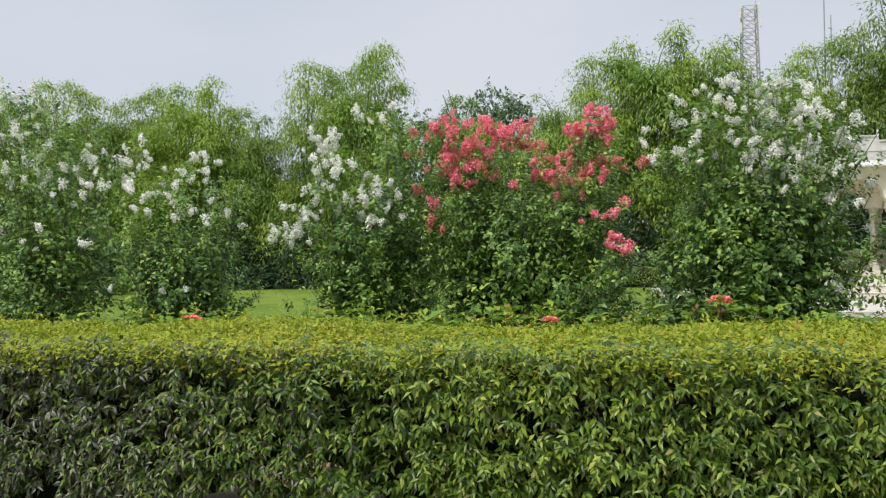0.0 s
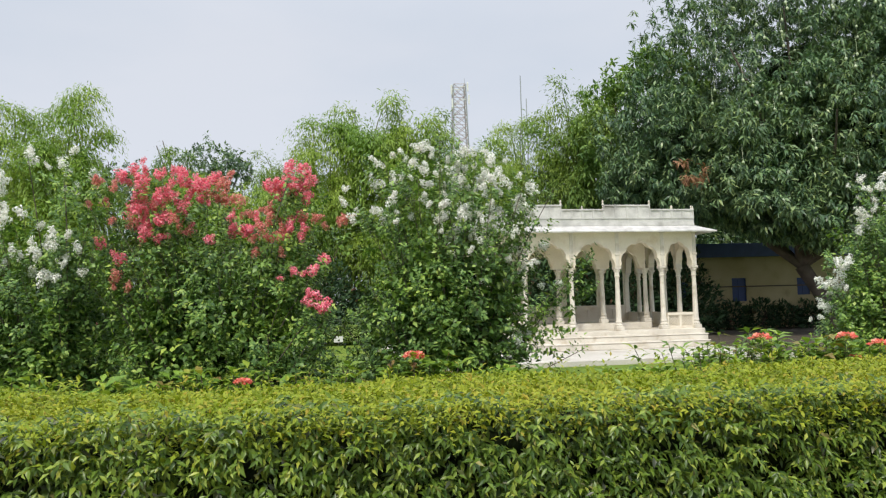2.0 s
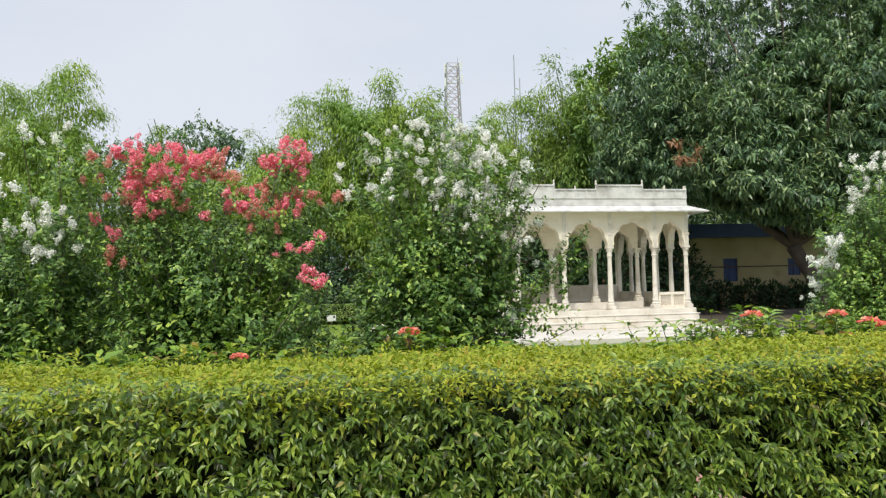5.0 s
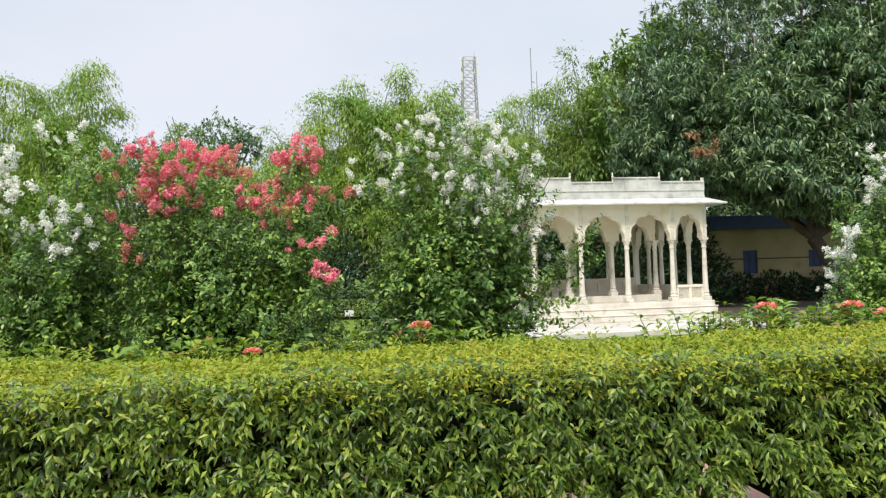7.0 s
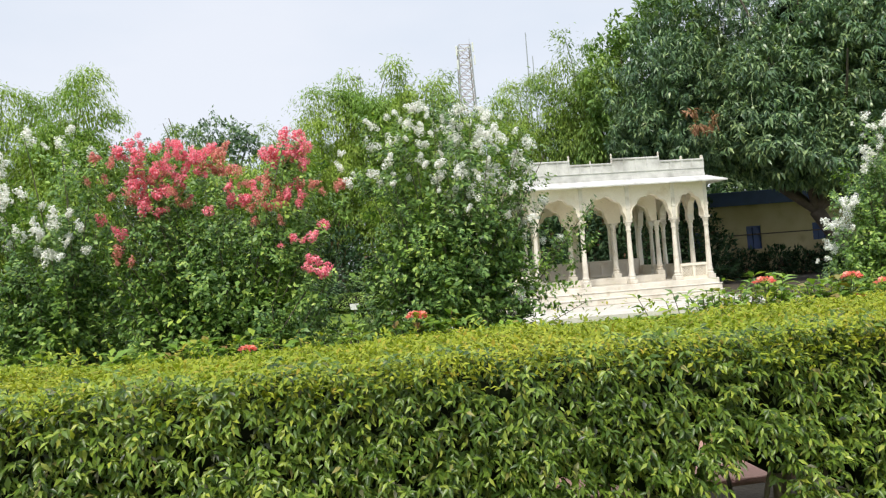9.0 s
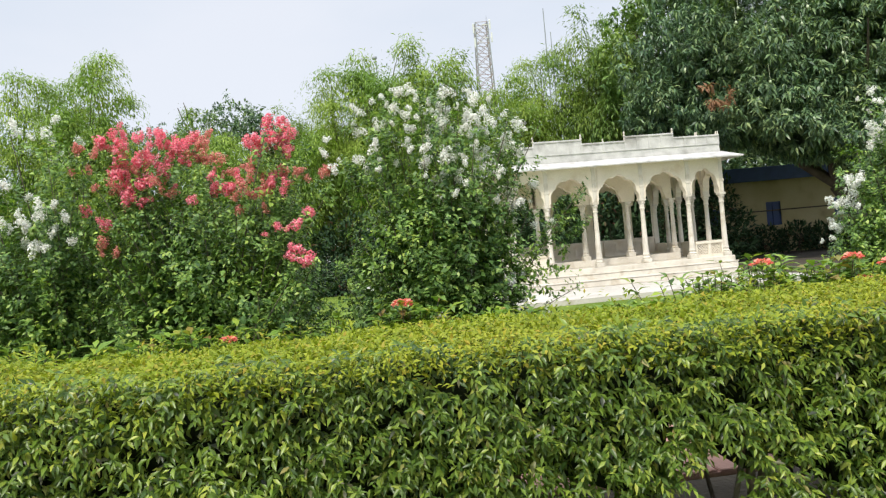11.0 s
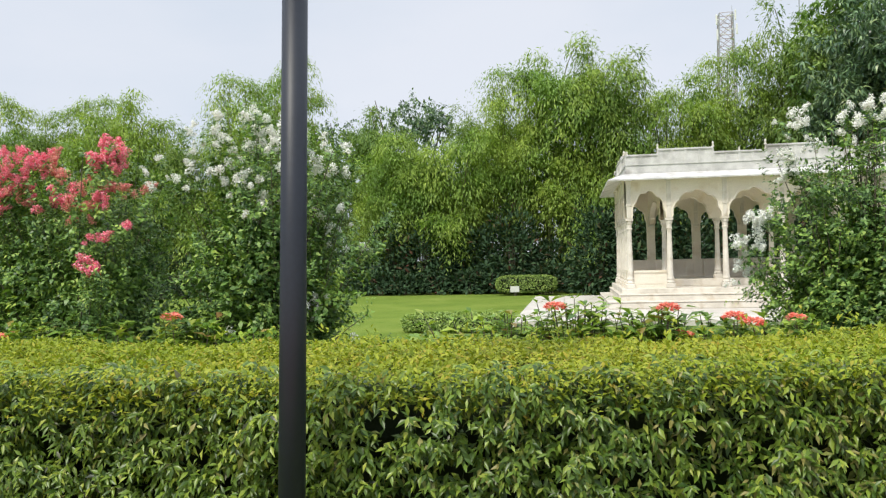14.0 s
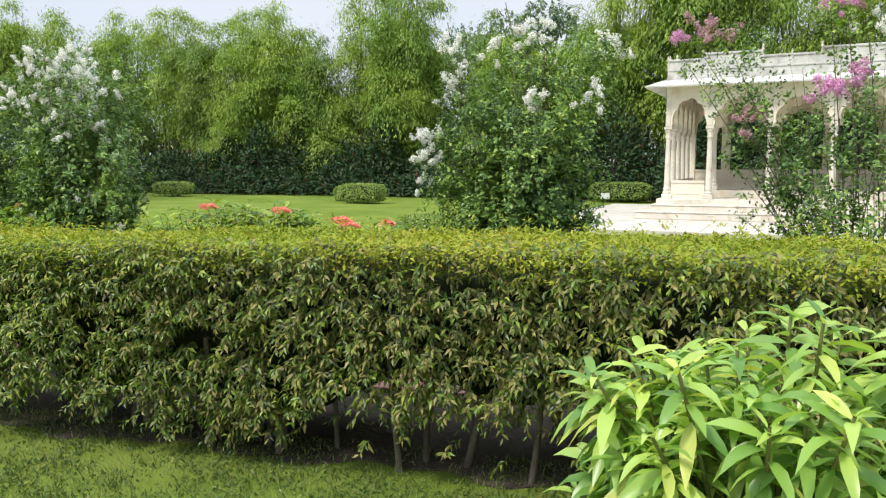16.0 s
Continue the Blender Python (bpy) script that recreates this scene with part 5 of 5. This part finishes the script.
round_tree((-34.6, -5.0), 15.5, (5.2, 4.5, 7.2), "broad old tree with olive leaves and gaps of sky", M_TREE_L, 51, 3000, 0.30)
round_tree((7.6, 11.6), 13.4, (3.3, 2.9, 4.2), "light green tree beside the mango tree", M_LIGHT_TREE, 55, 1100, 0.30)
round_tree((-14.1, 19.0), 11.9, (3.0, 2.6, 2.7), "grey-green tree behind the bamboo", M_MANGO, 52, 500, 0.24)
round_tree((-19.0, 22.0), 11.0, (3.0, 2.6, 2.6), "grey-green tree behind the bamboo", M_MANGO, 53, 500, 0.24)
round_tree((-33.0, 20.0), 11.5, (3.2, 2.8, 2.8), "open grey-green tree behind the bamboo", M_TREE_L, 54, 420, 0.26)


# trees added to cover the bright sky between roof and mango crown
for k_, (x_, y_, h_) in enumerate(((9.0, 23.0, 11.0), (14.5, 24.5, 12.5), (20.5, 23.5, 12.0), (27.0, 22.0, 12.0), (33.0, 18.0, 12.0))):
    round_tree((x_, y_), h_, (4.0, 3.2, h_ * 0.42), "dense dark tree added behind the yellow building to block the sky", M_MANGO, 56 + k_, 520, 0.55)


# ---------- shrub border, clipped bushes, sign ----------
def border_shrub(x, y, h, w, seed, material=None, label="low dark shrub with reddish young leaves", name="border_shrub", group="shrub border"):
    rng = np.random.default_rng(seed)
    b = thing(name, (x, y, 0), label, "shrub", group)
    n = int(700 * max(1.0, h * 0.75))
    d = unit(rng.normal(0, 1, (n, 3)))
    d[:, 2] = np.abs(d[:, 2])
    r = 1 - 0.35 * rng.uniform(0, 1, n) ** 2 + 0.16 * wobble(d, 3.0, seed * 0.7)
    P = np.array([[x, y, 0.12]]) + d * r[:, None] * np.array([[w, w * 0.7, h]])
    s = rng.uniform(0.17, 0.30, n) * (1.75 if h > 4.0 else 1.15 if h > 2.0 else 1.0)
    ob = child("foliage", leaf_mesh("foliage", P, d + rng.normal(0, 0.5, (n, 3)), d + [0, 0, 0.6], s, s * 0.4, material or M_BORDER, 0.1, 0.2, True), b)
    ob["kind"] = "stuff"
    paths = [np.array([(x + rng.normal(0, 0.08), y + rng.normal(0, 0.08), 0), (x + rng.normal(0, 0.25), y + rng.normal(0, 0.2), h * 0.7)]) for _ in range(6)]
    child("stem_growth", tube_mesh("stems", paths, [np.array([0.02, 0.01])] * 6, M_BARK, 4), b)["kind"] = "stuff"


rb = np.random.default_rng(61)
k_ = 0
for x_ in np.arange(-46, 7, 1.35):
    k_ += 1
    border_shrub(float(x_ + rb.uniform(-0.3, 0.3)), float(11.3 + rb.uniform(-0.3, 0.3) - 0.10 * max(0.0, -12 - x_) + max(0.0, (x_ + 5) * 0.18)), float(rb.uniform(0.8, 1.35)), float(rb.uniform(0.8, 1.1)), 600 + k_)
# tall row: the hollow shade below the bamboo is built as dark leaves
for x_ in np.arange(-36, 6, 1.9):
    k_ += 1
    border_shrub(float(x_ + rb.uniform(-0.4, 0.4)), float(12.3 + rb.uniform(-0.3, 0.3) - 0.08 * max(0.0, -12 - x_) + max(0.0, (x_ + 5) * 0.18)), float(rb.uniform(1.9, 4.0)), float(rb.uniform(1.2, 1.8)), 700 + k_, None, "dense shrub whose dark leaf colour stands for the shade under the bamboo")


# unseen shrubs, added as the deep shade that shows through the arches
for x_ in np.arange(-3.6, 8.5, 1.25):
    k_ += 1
    border_shrub(float(x_ + rb.uniform(-0.3, 0.3)), float(9.0 + rb.uniform(-0.3, 0.3)), float(rb.uniform(2.9, 3.6)), float(rb.uniform(1.2, 1.5)), 900 + k_, None, "tall dense shrub added behind the pavilion, dark to stand for deep shade", group="shrubs behind the pavilion")


# added backdrop: keeps bright sky out of the low bamboo gaps
for x_ in np.arange(-46, 7, 3.6):
    k_ += 1
    border_shrub(float(x_ + rb.uniform(-0.5, 0.5)), float(18.2 + rb.uniform(-0.5, 0.5)), float(rb.uniform(5.2, 6.4)), float(rb.uniform(2.7, 3.2)), 1000 + k_, M_MANGO, "dense dark thicket added behind the bamboo to block the sky", "thicket", "thicket behind the bamboo")
for x_, y_, h_ in ((-37.5, -3.5, 5.2), (-33.8, -2.5, 4.6), (-30.6, -1.5, 3.6)):
    k_ += 1
    border_shrub(x_, y_, h_, 2.4, 1100 + k_, M_MANGO, "broad grey-green thicket under the old tree", "thicket", "thicket under the old tree")


def clipped_bush(x0, x1, y0, y1, z0, z1, seed, label, name="topiary_bush", n=5200, leaf=0.07):
    """A box of clipped leaves with rounded edges on short stems."""
    rng = np.random.default_rng(seed)
    b = thing(name, ((x0 + x1) / 2, (y0 + y1) / 2, 0), label, "bush", "clipped bushes on the lawn")
    c = np.array([(x0 + x1) / 2, (y0 + y1) / 2, (z0 + z1) / 2])
    e = np.array([(x1 - x0) / 2, (y1 - y0) / 2, (z1 - z0) / 2])
    d = unit(rng.normal(0, 1, (n, 3)))
    k = 1 / (np.abs(d) ** 5).sum(1) ** 0.2
    q = d * k[:, None]
    nrm = unit(np.sign(q) * np.abs(q) ** 4 / e)
    P = c + q * e * (1 - 0.1 * rng.uniform(0, 1, (n, 1)) ** 2 + 0.03 * wobble(q, 4.0, seed)[:, None])
    s = rng.uniform(0.7, 1.3, n) * leaf
    ob = child("foliage", leaf_mesh("foliage", P, nrm * 0.7 + rng.normal(0, 0.5, (n, 3)), nrm + [0, 0, 0.5], s, s * 0.5, M_TOPIARY, 0.1, 0.15, True), b, "small clipped green leaves")
    ob["kind"] = "stuff"
    # black box behind the clipped leaves paints the shade between them
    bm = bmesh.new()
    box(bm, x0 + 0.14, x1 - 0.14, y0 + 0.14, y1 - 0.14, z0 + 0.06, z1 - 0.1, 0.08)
    part("shade_core", bm, M_SHADE_CORE, b)
    paths, radii = [], []
    for _ in range(10):
        p = c + np.array([rng.uniform(-0.7, 0.7) * e[0], rng.uniform(-0.6, 0.6) * e[1], 0])
        paths.append(np.array([(p[0], p[1], 0.0), (p[0] + rng.normal(0, 0.05), p[1], z0 + 0.12)]))
        radii.append(np.array([0.025, 0.018]))
    child("stem_growth", tube_mesh("stems", paths, radii, M_BARK, 5), b)["kind"] = "stuff"


clipped_bush(-7.75, -5.35, 9.4, 10.5, 0.14, 0.78, 71, "flat-topped clipped green bush on the lawn")
clipped_bush(-16.4, -14.5, 4.0, 5.0, 0.10, 0.76, 72, "flat-topped clipped green bush on the lawn")
clipped_bush(-29.0, -26.9, 5.6, 6.7, 0.14, 0.70, 73, "flat-topped clipped green bush on the lawn")
clipped_bush(-7.1, -4.95, -6.3, -5.2, 0.04, 0.36, 74, "low clipped box hedge beside the terrace", "box_hedge", 6000, 0.06)
clipped_bush(-17.6, -16.8, 5.4, 6.1, 0.05, 0.6, 75, "small rounded bush on the lawn", n=2200)

sg = thing("label_sign", (-6.9, 9.1, 0), "small white plant label board on a short stake", "sign")
bm = bmesh.new()
box(bm, -7.08, -6.72, 9.08, 9.10, 0.16, 0.40, 0.004)
part("board", bm, M_BOARD, sg)
bm = bmesh.new()
box(bm, -6.915, -6.885, 9.102, 9.13, 0.0, 0.38)
part("stake", bm, M_BARK, sg)


# ---------- yellow building behind the mango tree ----------
def back_building():
    b = thing("building", (16, 16.5, 0), "low yellow plastered building with blue shutters and a blue roof edge", "building")
    x0, x1, y, z1 = 7.0, 30.0, 14.4, 3.55
    holes = [(9.35, 10.15, 0.0, 2.35), (12.45, 13.2, 1.35, 2.5), (15.9, 16.6, 1.6, 2.45), (19.5, 20.3, 1.35, 2.5), (24.0, 24.8, 1.35, 2.5)]
    bm = bmesh.new()
    x = x0
    for a, c, lo, hi in holes:
        box(bm, x, a, y, y + 0.3, 0, z1)
        if lo > 0:
            box(bm, a, c, y, y + 0.3, 0, lo)
        box(bm, a, c, y, y + 0.3, hi, z1)
        x = c
    box(bm, x, x1, y, y + 0.3, 0, z1)
    box(bm, x0, x0 + 0.3, y + 0.3, y + 5, 0, z1)
    box(bm, x1 - 0.3, x1, y + 0.3, y + 5, 0, z1)
    box(bm, x0, x1, y + 5, y + 5.3, 0, z1)
    part("wall", bm, M_YELLOW, b, "faded yellow plaster wall")
    for k, (a, c, lo, hi) in enumerate(holes):
        bm = bmesh.new()
        box(bm, a, c, y + 0.08, y + 0.14, lo, hi)
        for q in (a + 0.03, (a + c) / 2, c - 0.03):
            box(bm, q - 0.03, q + 0.03, y + 0.05, y + 0.078, lo, hi)
        box(bm, a, c, y + 0.045, y + 0.075, hi - 0.06, hi)
        part("door" if k == 0 else "window", bm, M_BLUE, b, "blue painted shutter" if k else "blue painted door")
    bm = bmesh.new()
    box(bm, x0, x1, y - 0.04, y - 0.003, 2.05, 2.11, 0.006)
    part("string_course", bm, M_BARK_D, b, "thin dark band along the wall")
    bm = bmesh.new()
    box(bm, x0 - 0.4, x1 + 0.4, y - 0.9, y + 5.6, z1 + 0.004, z1 + 0.14, 0.02)
    box(bm, x0 - 0.4, x1 + 0.4, y - 0.94, y - 0.902, z1 - 0.05, z1 + 0.62, 0.01)
    part("roof", bm, M_BLUE, b, "blue sheet roof with a deep fascia")


back_building()
# mango shadow isn't cast here; this dark soil sheet stands in for it
sheet("soil_shade_sheet", lambda x: -3.2 + 0.4 * math.sin(x * 1.3), lambda x: 14.38, 4.55, 31, 0.02, M_SOIL, 60, label="dark soil sheet that stands in for the shade of the mango tree")
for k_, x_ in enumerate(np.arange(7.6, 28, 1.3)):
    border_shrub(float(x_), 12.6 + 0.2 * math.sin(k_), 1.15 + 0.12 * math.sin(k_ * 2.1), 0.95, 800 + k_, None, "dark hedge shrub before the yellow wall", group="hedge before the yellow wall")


# thicket added to close the last sky gaps above the roof
for k_, x_ in enumerate(np.arange(6.5, 32, 3.4)):
    border_shrub(float(x_), 21.5 + 0.4 * math.sin(k_ * 1.7), 7.0 + 0.7 * math.sin(k_ * 2.3), 2.6, 850 + k_, M_MANGO, "dense dark thicket added behind the yellow building to block the sky", "thicket", "thicket behind the building")


# ---------- radio tower and masts ----------
def lattice_tower(x, y, z1, w):
    t = thing("radio_tower", (x, y, 0), "distant steel lattice telecom tower with antennas", "tower")
    for cx, cy in ((-1, -1), (1, -1), (1, 1), (-1, 1)):
        pts = [(x + cx * w * (1.0 + 0.9 * (1 - q)), y + cy * w * (1.0 + 0.9 * (1 - q)), z1 * q) for q in np.linspace(0, 1, 5)]
        child("leg", tube_mesh("leg", [pts], [np.full(5, 0.12)], M_STEEL, 5), t)
    paths, radii = [], []
    n = 22
    for k in range(n):
        q0, q1 = k / n, (k + 1) / n
        a, b = w * (1 + 0.9 * (1 - q0)), w * (1 + 0.9 * (1 - q1))
        cs = ((-1, -1), (1, -1), (1, 1), (-1, 1))
        for j in range(4):
            p, r = cs[j], cs[(j + 1) % 4]
            paths.append(np.array([(x + p[0] * a, y + p[1] * a, z1 * q0), (x + r[0] * b, y + r[1] * b, z1 * q1)]))
            paths.append(np.array([(x + r[0] * a, y + r[1] * a, z1 * q0), (x + p[0] * b, y + p[1] * b, z1 * q1)]))
            paths.append(np.array([(x + p[0] * b, y + p[1] * b, z1 * q1), (x + r[0] * b, y + r[1] * b, z1 * q1)]))
    child("bracing", tube_mesh("bracing", paths, [np.full(2, 0.055)] * len(paths), M_RED_STEEL, 4), t, "crossed steel braces")
    for dx, dz in ((-1.7, -1.2), (1.6, -0.6), (1.8, -3.2), (-1.6, -4.0)):
        bm = bmesh.new()
        box(bm, x + dx - 0.15, x + dx + 0.15, y - w - 0.3, y - w - 0.1, z1 + dz - 1.0, z1 + dz + 0.9, 0.04)
        box(bm, min(x + dx, x) , max(x + dx, x), y - w - 0.1, y - w - 0.02, z1 + dz - 0.06, z1 + dz + 0.06)
        part("antenna", bm, M_BOARD, t)
    child("spike", tube_mesh("spike", [np.array([(x + 1.2, y, z1 - 0.5), (x + 1.2, y, z1 + 1.6)])], [np.array([0.06, 0.03])], M_STEEL, 5), t)


lattice_tower(16.3, 130.0, 46.2, 1.2)
for x_, z_ in ((29.1, 48.4), (30.2, 43.6)):
    ms = thing("radio_mast", (x_, 130, 0), "thin distant steel radio mast", "mast")
    child("pole", tube_mesh("pole", [np.array([(x_, 130, 0), (x_, 130, z_ * 0.6), (x_, 130, z_)])], [np.array([0.2, 0.16, 0.09])], M_STEEL, 6), ms)


pl = thing("flood_light_pole", (-5.5, 60, 0), "thin distant pole with a round head", "pole")
child("pole", tube_mesh("pole", [np.array([(-5.5, 60, 0), (-5.5, 60, 12), (-5.5, 60, 22.4)])], [np.array([0.12, 0.1, 0.07])], M_STEEL, 6), pl)
bm = bmesh.new()
bmesh.ops.create_icosphere(bm, subdivisions=2, radius=0.3, matrix=Matrix.Translation((-5.65, 60, 22.7)) @ Matrix.Diagonal((1, 0.6, 0.8, 1)))
part("head", bm, M_STEEL, pl, smooth=True)


# ---------- mango sapling by the hedge ----------
def sapling():
    rng = np.random.default_rng(91)
    cx, cy = 2.1, -18.6
    s = thing("mango_sapling", (cx, cy, 0), "young mango plant with long bright green leaves beside the hedge", "plant")
    paths, radii, P, D, U, L = [], [], [], [], [], []
    for k in range(130):
        a = rng.uniform(0, 2 * math.pi)
        r = 0.60 * math.sqrt(rng.uniform(0.02, 1))
        e = np.array([cx + r * math.cos(a), cy + 0.75 * r * math.sin(a), rng.uniform(0.35, 1.0) * (1.04 - 0.25 * r) * (1.10 + 0.22 * math.cos(a) * r)])
        b = np.array([cx + 0.08 * math.cos(a), cy + 0.08 * math.sin(a), 0.0])
        mid = b * 0.5 + e * 0.5 + np.array([0, 0, 0.12])
        q = np.linspace(0, 1, 6)[:, None]
        path = (1 - q) ** 2 * b + 2 * q * (1 - q) * mid + q ** 2 * e
        paths.append(path)
        radii.append(np.linspace(0.011, 0.005, 6))
        ax = unit(path[-1] - path[-2])
        for j in range(18):
            f = 1 - 0.014 * j
            az = j * 2.4 + rng.uniform(-0.3, 0.3)
            P.append(path[-1] - ax * 0.011 * j)
            D.append((math.cos(az), math.sin(az), 0.8 - 0.085 * j + rng.uniform(-0.3, 0.3)))
            U.append((rng.normal(0, 0.3), rng.normal(0, 0.3), 1.0))
            L.append(rng.uniform(0.095, 0.19) * (0.75 if j < 3 else 1.0))
    P, D, U, L = np.array(P), unit(np.array(D)), np.array(U), np.array(L)
    # long leaves in four bent lengths
    S = unit(np.cross(D, U))
    Un = np.cross(S, D)
    V = []
    sag = rng.uniform(0.3, 1.9, len(L))
    for f, w, dr, fo in ((0.0, 0.06, 0.0, 0.0), (0.22, 0.75, 0.01, 0.16), (0.48, 1.0, 0.06, 0.16), (0.76, 0.7, 0.17, 0.14), (1.0, 0.03, 0.36, 0.0)):
        W = (L * 0.27 * w * 0.5)[:, None]
        c = P + D * (L * f)[:, None] - np.array([[0, 0, 1.0]]) * (L * dr * sag)[:, None] - Un * (L * 0.0)[:, None]
        V += [c + S * W + Un * W * fo * 2, c, c - S * W + Un * W * fo * 2]
    V = np.stack(V, 1).reshape(-1, 3)
    T = []
    i = np.arange(len(P))[:, None] * 15
    for r in range(4):
        for c in range(2):
            a, b, d, e = 3 * r + c, 3 * r + c + 1, 3 * r + c + 4, 3 * r + c + 3
            T += [i + np.array([[a, b, d]]), i + np.array([[a, d, e]])]
    T = np.stack(T, 1).reshape(-1, 3)
    ob = child("foliage", tri_mesh("foliage", V, T, M_SAPLING, True), s, "long pointed bright green leaves in whorls")
    ob["kind"] = "stuff"
    child("stem_growth", tube_mesh("stems", paths, radii, M_CULM, 6), s, "green stems")["kind"] = "stuff"


sapling()


# ---------- grass before the hedge ----------
def grass(n, x0, x1, d0, d1, seed):
    rng = np.random.default_rng(seed)
    x = rng.uniform(x0, x1, n)
    y = hedge_front(x) + rng.uniform(d0, d1, n)
    P = np.stack([x, y, np.zeros(n)], 1)
    dens = wobble(P, 3.0, 5.0) + 0.6 * wobble(P, 9.0, 1.0)
    ok = dens + rng.uniform(-0.8, 0.8, n) > -0.4
    P = P[ok]
    k = len(P)
    D = np.stack([rng.normal(0, 0.5, k), rng.normal(0, 0.5, k), rng.uniform(0.5, 1.0, k)], 1)
    s = rng.uniform(0.02, 0.055, k)
    broad = rng.uniform(0, 1, k) < 0.25
    s = np.where(broad, s * 0.6, s)
    ob = new("grass", leaf_mesh("grass", P, D, rng.normal(0, 1, (k, 3)), s, np.where(broad, 0.014, 0.006), M_GRASS, 0.1, 0.4, True))
    return tagged(ob, "short green grass before the hedge", "grass", "", "stuff")


grass(75000, -5.0, 4.5, -1.3, 0.5, 95)


# ---------- terrace slabs ----------
bm = bmesh.new()
box(bm, -0.525, 0.525, -0.465, 0.465, 0.0, 0.018, 0.006)
me = bpy.data.meshes.new("slab")
bm.to_mesh(me)
bm.free()
me.materials.append(M_PAVE)
for i in range(9):
    for j in range(12):
        x, y = -4.77 + i * 1.06, -4.12 + j * 0.94
        if -2.9 < x < 4.5 and 0.2 < y < 4.6:
            continue
        child("slab", me, terrace, at=Matrix.Translation((x + 0.002 * math.sin(i * 7 + j), y, 0.1005 + 0.0015 * math.sin(i * 3 + j * 5))))


# ---------- pavers of the path behind the hedge ----------
bm = bmesh.new()
box(bm, -0.245, 0.245, -0.185, 0.185, 0.0, 0.022, 0.006)
paver_mesh = bpy.data.meshes.new("paver")
bm.to_mesh(paver_mesh)
bm.free()
paver_mesh.materials.append(M_BRICKPATH)
rp = np.random.default_rng(77)
for row in range(3):
    for k_ in range(44):
        x_ = -14.0 + 0.5 * k_ + (0.25 if row % 2 else 0.0)
        y_ = float(hedge_front(x_)) + 1.64 + 0.38 * row
        slope = math.degrees(math.atan2(float(hedge_front(x_ + 0.2) - hedge_front(x_ - 0.2)), 0.4))
        child("paver", paver_mesh, garden_path, at=pose(x_, y_, 0.022 + float(rp.uniform(0, 0.004)), 0, 0, slope + float(rp.uniform(-0.6, 0.6))))
